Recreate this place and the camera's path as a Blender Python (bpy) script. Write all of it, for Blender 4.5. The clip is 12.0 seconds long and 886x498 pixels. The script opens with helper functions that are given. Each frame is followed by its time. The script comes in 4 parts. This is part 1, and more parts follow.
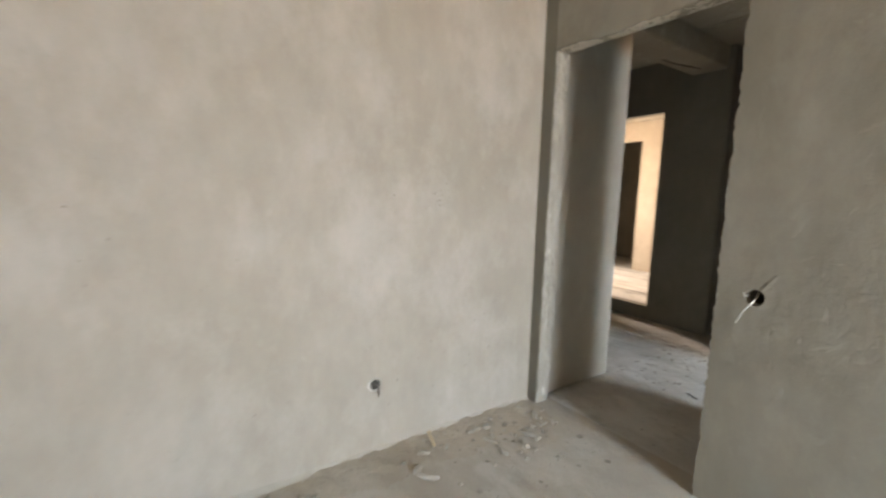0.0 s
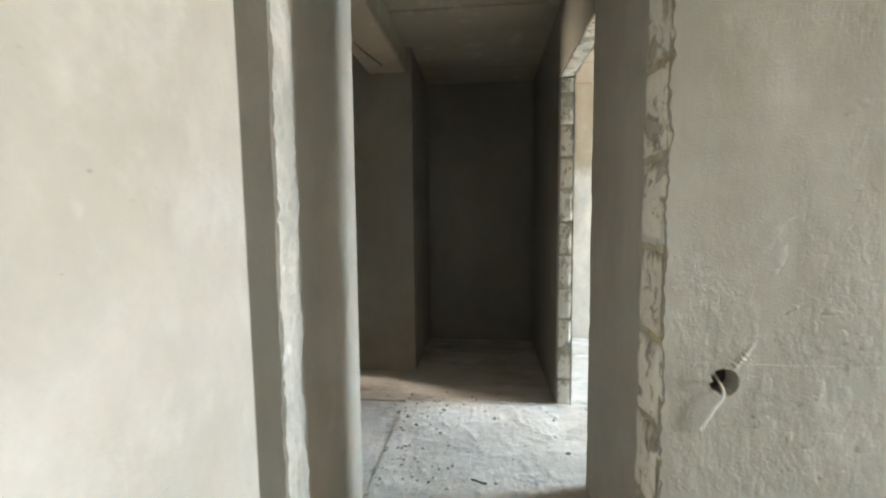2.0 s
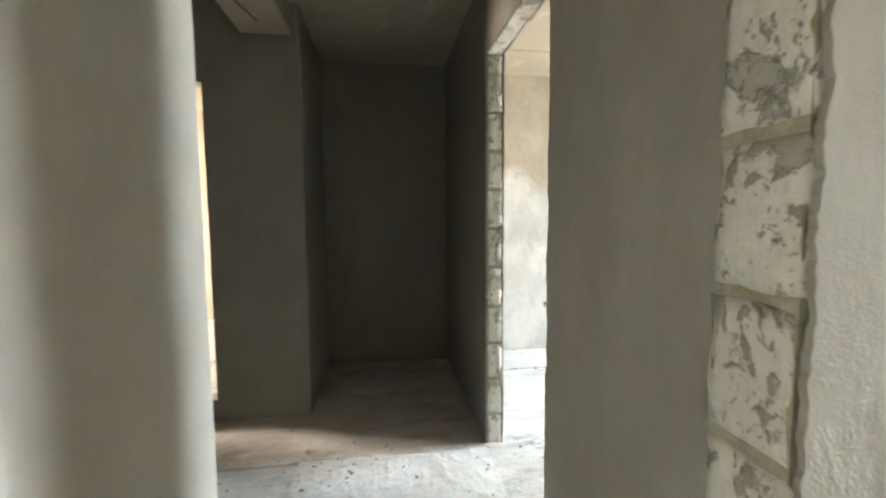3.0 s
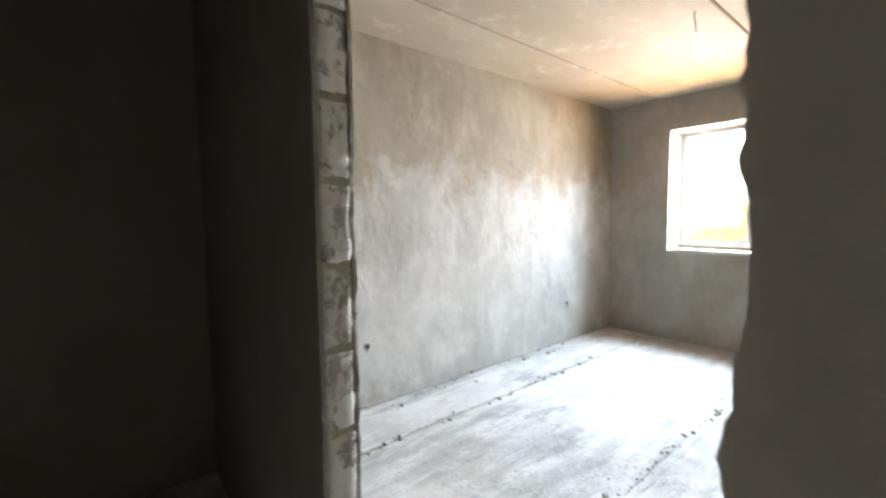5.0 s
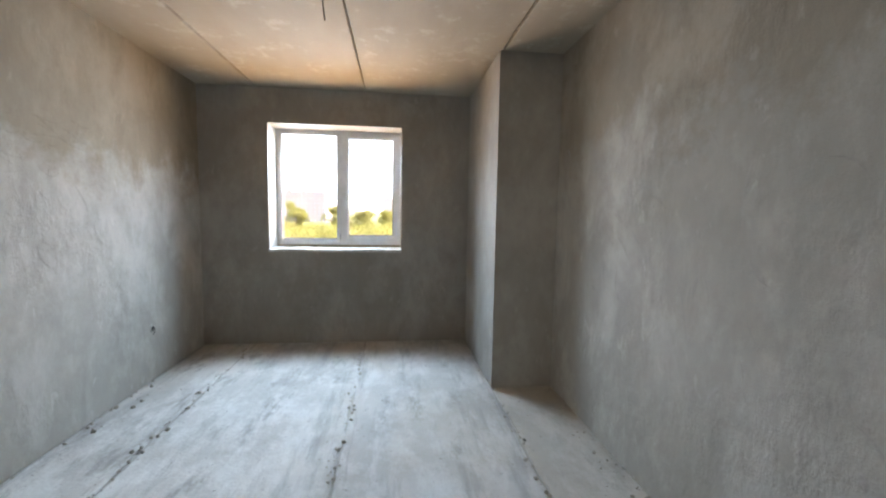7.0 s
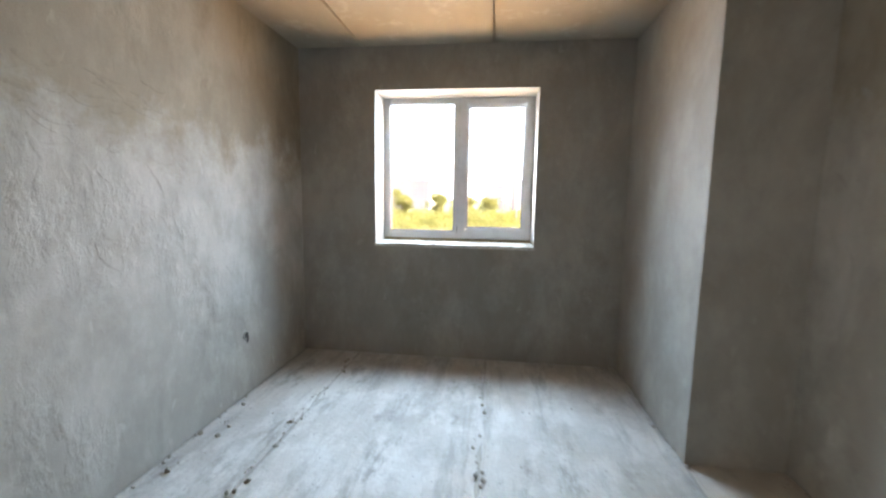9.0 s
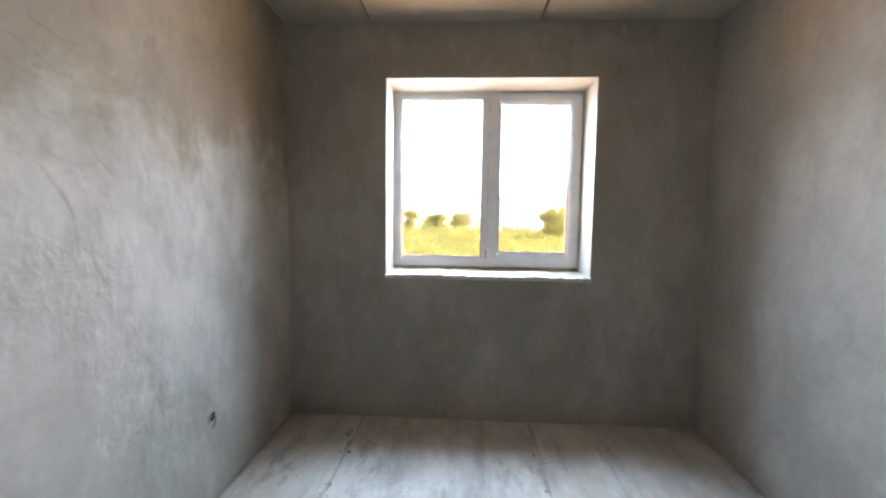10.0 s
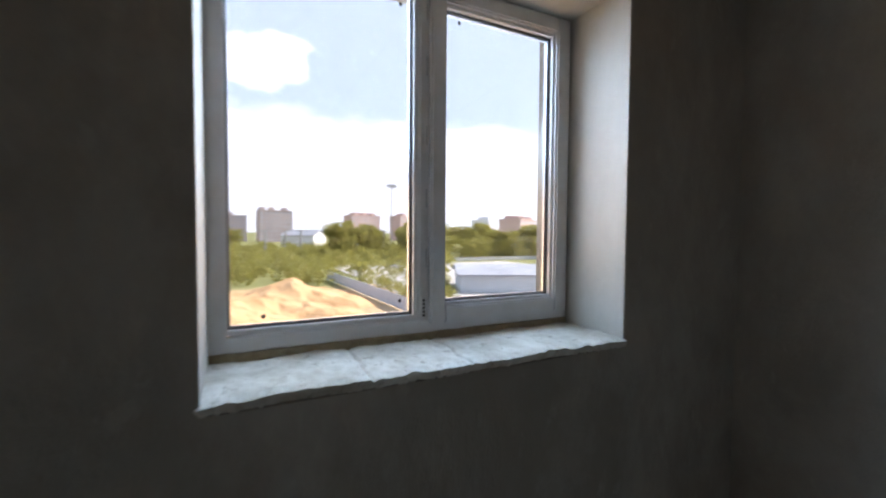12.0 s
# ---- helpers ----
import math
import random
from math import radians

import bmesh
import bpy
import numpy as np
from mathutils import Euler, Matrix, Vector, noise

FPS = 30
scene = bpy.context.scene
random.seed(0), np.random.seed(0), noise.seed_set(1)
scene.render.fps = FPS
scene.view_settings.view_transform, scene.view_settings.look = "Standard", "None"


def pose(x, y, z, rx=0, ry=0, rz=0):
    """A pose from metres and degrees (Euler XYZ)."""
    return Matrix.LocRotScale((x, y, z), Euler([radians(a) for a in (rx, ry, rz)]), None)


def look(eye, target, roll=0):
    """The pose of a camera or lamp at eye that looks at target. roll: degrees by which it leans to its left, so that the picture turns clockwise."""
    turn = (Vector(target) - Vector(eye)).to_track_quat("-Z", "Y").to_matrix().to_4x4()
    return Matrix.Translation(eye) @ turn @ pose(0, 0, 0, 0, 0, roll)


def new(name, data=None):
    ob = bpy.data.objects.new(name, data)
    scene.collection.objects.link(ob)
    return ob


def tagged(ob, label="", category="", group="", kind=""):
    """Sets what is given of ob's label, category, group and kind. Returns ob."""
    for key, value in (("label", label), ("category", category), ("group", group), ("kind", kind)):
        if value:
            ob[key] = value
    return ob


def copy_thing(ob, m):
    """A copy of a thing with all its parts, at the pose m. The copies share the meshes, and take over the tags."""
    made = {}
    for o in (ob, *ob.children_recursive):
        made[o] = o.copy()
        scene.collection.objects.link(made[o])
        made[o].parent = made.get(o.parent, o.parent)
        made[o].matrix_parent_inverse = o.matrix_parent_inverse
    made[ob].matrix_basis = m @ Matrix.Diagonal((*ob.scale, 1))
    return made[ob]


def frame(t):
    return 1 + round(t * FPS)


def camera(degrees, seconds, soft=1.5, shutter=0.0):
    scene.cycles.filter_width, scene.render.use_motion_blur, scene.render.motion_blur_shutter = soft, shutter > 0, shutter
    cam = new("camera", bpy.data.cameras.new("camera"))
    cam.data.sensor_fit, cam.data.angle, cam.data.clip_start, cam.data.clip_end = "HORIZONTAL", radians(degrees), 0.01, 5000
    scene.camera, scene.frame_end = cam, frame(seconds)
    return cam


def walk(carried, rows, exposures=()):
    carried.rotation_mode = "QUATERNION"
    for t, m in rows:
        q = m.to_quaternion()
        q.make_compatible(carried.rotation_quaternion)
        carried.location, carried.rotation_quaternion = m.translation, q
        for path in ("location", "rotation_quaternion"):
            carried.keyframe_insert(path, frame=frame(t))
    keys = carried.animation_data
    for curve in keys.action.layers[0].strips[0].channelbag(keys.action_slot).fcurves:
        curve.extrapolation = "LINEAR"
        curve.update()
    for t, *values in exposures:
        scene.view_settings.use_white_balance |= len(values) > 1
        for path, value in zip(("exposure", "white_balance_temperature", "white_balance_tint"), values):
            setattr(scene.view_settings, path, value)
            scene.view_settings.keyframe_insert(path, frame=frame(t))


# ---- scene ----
cam = camera(94.3, 12.0, soft=2.2, shutter=0.4)
PATH = [
    (0, (1.692, -1.888, 1.295), (0.051, -0.776, 1.033), 1.6),
    (0.5, (1.305, -1.799, 1.312), (0.031, -0.272, 1.094), 0.7),
    (1, (0.984, -1.538, 1.293), (0.04, 0.215, 1.099), -0.2),
    (1.5, (0.728, -1.245, 1.311), (0.2, 0.675, 1.122), -0.7),
    (2, (0.527, -0.992, 1.319), (0.32, 0.991, 1.166), -0.5),
    (2.5, (0.453, -0.686, 1.301), (0.458, 1.31, 1.183), -0.4),
    (3, (0.439, -0.411, 1.353), (0.722, 1.562, 1.193), -0.4),
    (3.2, (0.431, -0.311, 1.348), (0.818, 1.646, 1.206), -0.3),
    (4.8, (0.57, 0.75, 1.368), (1.683, 2.407, 1.243), -1.5),
    (5, (0.603, 0.872, 1.404), (1.87, 2.412, 1.251), -0.5),
    (5.5, (0.749, 1.11, 1.38), (2.341, 2.311, 1.232), -1.8),
    (6, (0.842, 1.402, 1.396), (2.767, 1.928, 1.262), -1.0),
    (6.5, (0.926, 1.519, 1.437), (2.916, 1.407, 1.265), 0.5),
    (6.7, (0.932, 1.512, 1.424), (2.911, 1.27, 1.262), 0.9),
    (8.3, (1.483, 1.54, 1.481), (3.466, 1.603, 1.231), 1.2),
    (8.5, (1.598, 1.571, 1.448), (3.577, 1.709, 1.2), 1.0),
    (9, (1.942, 1.778, 1.419), (3.912, 2.028, 1.18), 0.9),
    (9.5, (2.342, 1.994, 1.449), (4.309, 2.306, 1.266), 0.4),
    (10, (2.703, 2.297, 1.433), (4.694, 2.404, 1.272), 0.8),
    (10.5, (3.102, 2.498, 1.382), (5.097, 2.432, 1.256), 0.6),
    (11, (3.566, 2.644, 1.407), (5.544, 2.364, 1.316), 0.7),
    (11.5, (3.979, 2.749, 1.443), (5.899, 2.194, 1.359), 0.5),
    (12, (4.428, 2.759, 1.424), (6.215, 1.863, 1.345), 0.4),
]
EXPOSURES = [(0, 4.7, 7700, 19), (1.0, 5.0, 7300, 13), (2.0, 5.5, 7200, 13), (3.2, 5.65, 7200, 14), (5, 4.7, 6950, 19), (6.0, 3.4, 6850, 21), (6.7, 3.45, 6700, 19), (8.5, 3.55, 6700, 18), (9.5, 3.5, 6700, 18), (10.5, 3.15, 6900, 25), (11.0, 2.6, 6500, 12), (11.5, 2.15, 5800, 8), (12, 1.7, 6400, 18)]
walk(cam, [(t, look(eye, target, roll)) for t, eye, target, roll in PATH], EXPOSURES)
SKY, SUN = 0.075, 5.0
SKYLIGHT, GROUNDLIGHT = 11.0, 3.5

# ---- world, sun ----
SUN_DIR = Vector((-0.05, -0.75, 0.66)).normalized()
world = bpy.data.worlds.new("sky")
scene.world = world
world.use_nodes = True
wn, wl = world.node_tree.nodes, world.node_tree.links
wn.clear()
w_out = wn.new("ShaderNodeOutputWorld")
w_bg = wn.new("ShaderNodeBackground")
w_sky = wn.new("ShaderNodeTexSky")
w_sky.sky_type = "NISHITA"
w_sky.sun_disc = False
w_sky.sun_elevation = math.asin(SUN_DIR.z)
w_sky.sun_rotation = math.atan2(SUN_DIR.x, SUN_DIR.y)
w_sky.dust_density = 2.0
w_tc = wn.new("ShaderNodeTexCoord")


def w_node(kind, links, **settings):
    n = wn.new(kind)
    for key, value in links.items():
        if isinstance(value, bpy.types.NodeSocket):
            wl.new(value, n.inputs[key])
        else:
            n.inputs[key].default_value = value
    if "operation" in settings:
        n.operation = settings["operation"]
    if kind == "ShaderNodeMix":
        n.data_type = "RGBA"
    return n


def w_math(op, a, b):
    return w_node("ShaderNodeMath", {0: a, 1: b}, operation=op).outputs[0]


def w_ramp(fac, a, b):
    r = w_node("ShaderNodeMapRange", {"Value": fac, "From Min": a, "From Max": b})
    r.interpolation_type = "SMOOTHSTEP"
    return r.outputs[0]


def w_mix(fac, a, b):
    return w_node("ShaderNodeMix", {0: fac, 6: a, 7: b}).outputs[2]


# hazy blue above, a bank of summer clouds low round the horizon, and single small clouds
w_dir = w_tc.outputs["Generated"]
w_elev = w_node("ShaderNodeSeparateXYZ", {0: w_dir}).outputs["Z"]
w_flat = w_node("ShaderNodeMapping", {"Vector": w_dir, "Scale": (1.0, 1.0, 2.2)}).outputs[0]
w_puff = w_node("ShaderNodeTexNoise", {"Vector": w_flat, "Scale": 9.0, "Detail": 7.0, "Roughness": 0.55}).outputs["Fac"]
w_broad = w_node("ShaderNodeTexNoise", {"Vector": w_flat, "Scale": 2.6, "Detail": 3.0}).outputs["Fac"]
w_level = w_math("ADD", w_elev, w_math("MULTIPLY", w_math("SUBTRACT", w_puff, 0.5), 0.10))
w_level = w_math("ADD", w_level, w_math("MULTIPLY", w_math("SUBTRACT", w_broad, 0.5), 0.16))
w_bank = w_ramp(w_level, 0.262, 0.222)
CLOUD = Vector((0.932, -0.045, 0.352))
w_off = w_node("ShaderNodeVectorMath", {0: w_dir, 1: CLOUD}, operation="SUBTRACT").outputs[0]
w_off = w_node("ShaderNodeVectorMath", {0: w_off, 1: (6.0, 8.0, 17.0)}, operation="MULTIPLY").outputs[0]
w_len = w_node("ShaderNodeVectorMath", {0: w_off}, operation="LENGTH").outputs["Value"]
w_single = w_ramp(w_math("ADD", w_len, w_math("MULTIPLY", w_math("SUBTRACT", w_puff, 0.5), 2.2)), 0.92, 0.74)
w_more = w_ramp(w_broad, 0.67, 0.73)
w_blue = w_mix(0.75, w_sky.outputs["Color"], (5.9, 7.0, 8.4, 1))
w_all = w_mix(w_math("MAXIMUM", w_bank, w_math("MAXIMUM", w_single, w_more)), w_blue, (8.4, 8.9, 9.7, 1))
wl.new(w_all, w_bg.inputs["Color"])
w_bg.inputs["Strength"].default_value = SKY
wl.new(w_bg.outputs["Background"], w_out.inputs["Surface"])

sun = new("sun", bpy.data.lights.new("sun", "SUN"))
sun.data.energy = SUN
sun.data.angle = radians(0.53)
sun.data.color = (1.0, 0.94, 0.84)
sun.matrix_world = look(SUN_DIR * 60, (0, 0, 0))


def opening_light(name, eye, target, across, up, watts, colour):
    """An area lamp in a window's opening, for the daylight that falls in through it."""
    lamp = new(name, bpy.data.lights.new(name, "AREA"))
    lamp.data.shape, lamp.data.size, lamp.data.size_y = "RECTANGLE", across, up
    lamp.data.energy, lamp.data.color, lamp.data.spread = watts, colour, radians(120)
    lamp.matrix_world = look(eye, target)


# sky falls in downwards, the sunlit ground throws its warm light upwards
for y, width, tilt in ((2.147, 1.36, 0.9), (-0.81, 1.12, 1.4)):
    k = width / 1.36
    opening_light("skylight", (6.0, y, 2.02), (4.0, y, 2.02 - tilt), width, 0.60, SKYLIGHT * k, (0.52, 0.77, 1.0))
    opening_light("groundlight", (6.0, y, 1.36), (4.0, y, 1.36 + tilt), width, 0.60, GROUNDLIGHT * k, (1.0, 0.65, 0.32))
opening_light("skylight", (-4.5, 4.0, 1.6), (-2.0, 4.0, 1.3), 0.85, 0.85, 6.0, (1.0, 0.93, 0.84))


# ---- materials ----
class Nodes:
    """A node material with shorthand for the usual nodes; textures in metres."""

    def __init__(self, name, rough=0.9):
        self.mat = bpy.data.materials.new(name)
        self.mat.use_nodes = True
        self.n, self.l = self.mat.node_tree.nodes, self.mat.node_tree.links
        self.bsdf = self.n["Principled BSDF"]
        self.bsdf.inputs["Roughness"].default_value = rough
        self.tc = self.n.new("ShaderNodeTexCoord")
        self.height = None

    def vec(self, scale=(1, 1, 1), loc=(0, 0, 0)):
        m = self.n.new("ShaderNodeMapping")
        m.inputs["Scale"].default_value = scale
        m.inputs["Location"].default_value = loc
        self.l.new(self.tc.outputs["Object"], m.inputs["Vector"])
        return m.outputs["Vector"]

    def noise(self, scale, detail=4, rough=0.55, vec=None, distort=0.0):
        t = self.n.new("ShaderNodeTexNoise")
        t.inputs["Scale"].default_value = scale
        t.inputs["Detail"].default_value = detail
        t.inputs["Roughness"].default_value = rough
        t.inputs["Distortion"].default_value = distort
        self.l.new(vec if vec is not None else self.vec(), t.inputs["Vector"])
        return t.outputs["Fac"]

    def ramp(self, fac, a, b, ca=(0, 0, 0), cb=(1, 1, 1)):
        r = self.n.new("ShaderNodeValToRGB")
        r.color_ramp.elements[0].position, r.color_ramp.elements[1].position = a, b
        r.color_ramp.elements[0].color, r.color_ramp.elements[1].color = (*ca, 1), (*cb, 1)
        self.l.new(fac, r.inputs["Fac"])
        return r.outputs["Color"]

    def mix(self, fac, a, b, mode="MIX"):
        m = self.n.new("ShaderNodeMix")
        m.data_type = "RGBA"
        m.blend_type = mode
        for i, v in ((0, fac), (6, a), (7, b)):
            if isinstance(v, (int, float)):
                m.inputs[i].default_value = v
            elif isinstance(v, tuple):
                m.inputs[i].default_value = (*v, 1)
            else:
                self.l.new(v, m.inputs[i])
        return m.outputs[2]

    def math(self, op, a, b=0.0):
        m = self.n.new("ShaderNodeMath")
        m.operation = op
        for i, v in ((0, a), (1, b)):
            if isinstance(v, (int, float)):
                m.inputs[i].default_value = v
            else:
                self.l.new(v, m.inputs[i])
        return m.outputs[0]

    def color(self, c):
        if isinstance(c, tuple):
            self.bsdf.inputs["Base Color"].default_value = (*c, 1)
        else:
            self.l.new(c, self.bsdf.inputs["Base Color"])

    def bump(self, h, dist, strength=1.0):
        b = self.n.new("ShaderNodeBump")
        b.inputs["Distance"].default_value = dist
        b.inputs["Strength"].default_value = strength
        self.l.new(h, b.inputs["Height"])
        if self.height is not None:
            self.l.new(self.height, b.inputs["Normal"])
        self.height = b.outputs["Normal"]
        self.l.new(self.height, self.bsdf.inputs["Normal"])

    def random(self):
        o = self.n.new("ShaderNodeObjectInfo")
        return o.outputs["Random"]


def plaster(name, base, dark, pale, trowel=0.006, coat_edge=None, marks=0.5, coat=0.6):
    """Cement plaster: clouds, washed patches, faint float strokes, trowel ridges, grit."""
    s = Nodes(name, 0.93)
    cloud = s.ramp(s.noise(0.9, 6, 0.6), 0.33, 0.67)
    col = s.mix(cloud, dark, base)
    wash = s.ramp(s.noise(1.9, 7, 0.66, s.vec((1, 1, 0.75), (3, 1, 7))), 0.50, 0.64)
    col = s.mix(s.math("MULTIPLY", wash, 0.6), col, pale)
    damp = s.ramp(s.noise(2.6, 6, 0.7, s.vec((1, 1, 0.6), (11, 5, 2))), 0.58, 0.70)
    col = s.mix(s.math("MULTIPLY", damp, 0.45), col, dark)
    # vertical float smears, pale and dark, and small pale dabs
    smear = s.ramp(s.noise(2.4, 7, 0.66, s.vec((1, 1, 0.55), (6, 2, 5)), 0.3), 0.50, 0.64)
    col = s.mix(s.math("MULTIPLY", smear, 0.55 * marks), col, pale)
    rub = s.ramp(s.noise(3.1, 6, 0.66, s.vec((1, 1, 0.5), (1, 7, 12)), 0.2), 0.55, 0.68)
    col = s.mix(s.math("MULTIPLY", rub, 0.45 * marks), col, dark)
    dab = s.ramp(s.noise(11, 4, 0.6, s.vec((1, 1, 0.5), (4, 4, 1)), 0.4), 0.63, 0.70)
    col = s.mix(s.math("MULTIPLY", dab, 0.5 * marks), col, pale)
    fine = s.ramp(s.noise(7, 6, 0.7, s.vec((1, 1, 0.5))), 0.3, 0.72, (0.92, 0.92, 0.92), (1.05, 1.05, 1.05))
    col = s.mix(1.0, col, fine, "MULTIPLY")
    speck = s.ramp(s.noise(46, 3, 0.6), 0.72, 0.76)
    col = s.mix(s.math("MULTIPLY", speck, 0.35), col, (0.17, 0.15, 0.12))
    if coat_edge:
        # the second coat ends in a ragged line at about this height
        sep = s.n.new("ShaderNodeSeparateXYZ")
        s.l.new(s.tc.outputs["Object"], sep.inputs[0])
        wob = s.math("MULTIPLY", s.noise(1.7, 6, 0.7), 1.3)
        z = s.math("ADD", sep.outputs["Z"], wob)
        top = s.ramp(s.math("SUBTRACT", z, coat_edge), 0.49, 0.72)
        col = s.mix(s.math("MULTIPLY", top, coat), col, s.mix(1.0, col, (0.68, 0.60, 0.48), "MULTIPLY"))
        s.bump(top, 0.003, 0.5)
    s.color(col)
    patch = s.ramp(s.noise(1.6, 3, 0.5, s.vec((1, 1, 1), (2, 9, 4))), 0.45, 0.62)
    ridge = s.ramp(s.noise(6.5, 7, 0.66, s.vec((1, 1, 0.6))), 0.40, 0.60)
    s.bump(s.math("MULTIPLY", ridge, s.math("ADD", s.math("MULTIPLY", patch, marks), 0.25)), trowel)
    s.bump(s.noise(2.2, 3, 0.5), 0.012)
    s.bump(s.noise(170, 3, 0.6), 0.0009)
    return s.mat


plaster_a = plaster("plaster_pale", (0.44, 0.405, 0.35), (0.36, 0.325, 0.27), (0.50, 0.47, 0.42), trowel=0.0025)
plaster_rough = plaster("plaster_rough", (0.37, 0.345, 0.295), (0.30, 0.28, 0.235), (0.42, 0.40, 0.35), trowel=0.002, marks=1.0)
# darker than the other plasters: the hall's shade is in its colour
plaster_hall_shaded = plaster("plaster_hall_shaded", (0.235, 0.22, 0.185), (0.20, 0.187, 0.155), (0.265, 0.25, 0.212), trowel=0.002)
# hall plaster lightened: daylight from the second doorway is put into its colour
plaster_stub_lit = plaster("plaster_stub_lit", (0.42, 0.40, 0.345), (0.36, 0.34, 0.29), (0.46, 0.44, 0.385), trowel=0.002)
plaster_b = plaster("plaster_grey", (0.34, 0.315, 0.275), (0.27, 0.25, 0.215), (0.41, 0.385, 0.34), trowel=0.004, marks=0.9)
plaster_b2 = plaster("plaster_two_coats", (0.42, 0.39, 0.34), (0.32, 0.295, 0.25), (0.53, 0.50, 0.445), trowel=0.0035, coat_edge=1.80, marks=1.0, coat=0.85)
plaster_b3 = plaster("plaster_trowelled", (0.37, 0.343, 0.297), (0.28, 0.258, 0.22), (0.48, 0.45, 0.40), trowel=0.004, coat_edge=2.0, marks=1.0, coat=0.6)
plaster_c = plaster("plaster_cream", (0.47, 0.40, 0.315), (0.41, 0.35, 0.27), (0.51, 0.44, 0.36), trowel=0.002)
reveal_mat = plaster("plaster_reveal", (0.52, 0.50, 0.45), (0.45, 0.43, 0.38), (0.56, 0.54, 0.50), trowel=0.001)


def concrete_floor(name, base, dark, pale, drag=1.0, dirt=0.4):
    s = Nodes(name, 0.9)
    b = s.ramp(s.noise(1.5, 7, 0.66, s.vec((0.8, 1, 1))), 0.36, 0.62)
    col = s.mix(b, dark, base)
    wash = s.ramp(s.noise(2.7, 7, 0.68, s.vec((0.75, 1.1, 1), (4, 2, 0))), 0.47, 0.60)
    col = s.mix(s.math("MULTIPLY", wash, 0.65), col, pale)
    smear = s.ramp(s.noise(3.6, 8, 0.74, s.vec((0.5, 1.05, 1), (9, 1, 2))), 0.55, 0.66)
    col = s.mix(s.math("MULTIPLY", smear, 0.35 + 0.4 * drag), col, (0.22, 0.205, 0.18))
    dust = s.ramp(s.noise(0.8, 5, 0.6, s.vec((1, 1, 1), (7, 3, 0))), 0.52, 0.68)
    col = s.mix(s.math("MULTIPLY", dust, dirt), col, (0.46, 0.39, 0.30))
    streak = s.ramp(s.noise(5.5, 6, 0.68, s.vec((0.16, 0.9, 1), (1, 8, 3))), 0.52, 0.64)
    col = s.mix(s.math("MULTIPLY", streak, 0.55 * drag), col, (0.25, 0.235, 0.21))
    scrape = s.ramp(s.noise(9, 5, 0.62, s.vec((0.35, 1, 1), (6, 2, 9))), 0.55, 0.68)
    col = s.mix(s.math("MULTIPLY", scrape, 0.5 * drag), col, pale)
    speck = s.ramp(s.noise(22, 4, 0.65), 0.66, 0.70)
    col = s.mix(s.math("MULTIPLY", speck, 0.7), col, (0.15, 0.135, 0.12))
    s.color(col)
    s.bump(s.noise(4, 7, 0.68), 0.016)
    s.bump(s.noise(45, 4, 0.65), 0.004)
    return s.mat


floor_mat = concrete_floor("slab_concrete", (0.49, 0.465, 0.425), (0.37, 0.345, 0.31), (0.60, 0.58, 0.54))
dusty_mat = concrete_floor("dusty_concrete", (0.44, 0.40, 0.34), (0.36, 0.32, 0.265), (0.53, 0.495, 0.435), 0.0, 0.7)
screed_mat = concrete_floor("lumpy_screed", (0.52, 0.50, 0.465), (0.42, 0.40, 0.365), (0.62, 0.605, 0.57), 0.0, 0.15)
mortar_mat = concrete_floor("joint_mortar", (0.36, 0.34, 0.30), (0.26, 0.245, 0.22), (0.44, 0.42, 0.38))

s = Nodes("ceiling_concrete", 0.92)
c = s.mix(s.ramp(s.noise(1.4, 6, 0.6, s.vec((0.5, 1.2, 1))), 0.35, 0.66), (0.34, 0.295, 0.225), (0.405, 0.36, 0.285))
c = s.mix(s.math("MULTIPLY", s.ramp(s.noise(5, 6, 0.7), 0.55, 0.7), 0.35), c, (0.68, 0.65, 0.58))
s.color(c)
s.bump(s.noise(8, 6, 0.65), 0.004)
s.bump(s.noise(90, 3), 0.001)
ceiling_mat = s.mat

s = Nodes("block_limestone", 0.95)
tilt = s.vec((1, 1, 0.7))
shift = s.n.new("ShaderNodeVectorMath")
shift.operation = "ADD"
s.l.new(tilt, shift.inputs[0])
s.l.new(s.math("MULTIPLY", s.random(), 40.0), shift.inputs[1])
grime = s.ramp(s.noise(27, 7, 0.68, shift.outputs[0], 0.4), 0.575, 0.61)
c = s.mix(s.noise(6, 4), (0.66, 0.63, 0.55), (0.76, 0.735, 0.67))
c = s.mix(s.math("MULTIPLY", s.ramp(s.noise(60, 4, 0.7, s.vec((1, 1, 0.4))), 0.5, 0.62), 0.35), c, (0.50, 0.47, 0.39))
daub = s.ramp(s.noise(8.5, 7, 0.7, shift.outputs[0], 0.5), 0.53, 0.565)
c = s.mix(daub, c, s.mix(s.noise(18, 5), (0.35, 0.335, 0.275), (0.45, 0.43, 0.36)))
c = s.mix(grime, c, (0.36, 0.335, 0.27))
s.color(c)
s.bump(daub, 0.005)
s.bump(grime, 0.003)
s.bump(s.noise(70, 5, 0.7), 0.003)
block_mat = s.mat

s = Nodes("bed_mortar", 0.95)
s.color(s.mix(s.ramp(s.noise(20, 6, 0.7), 0.4, 0.6), (0.33, 0.30, 0.20), (0.47, 0.44, 0.33)))
s.bump(s.noise(45, 5, 0.7), 0.006)
bed_mat = s.mat

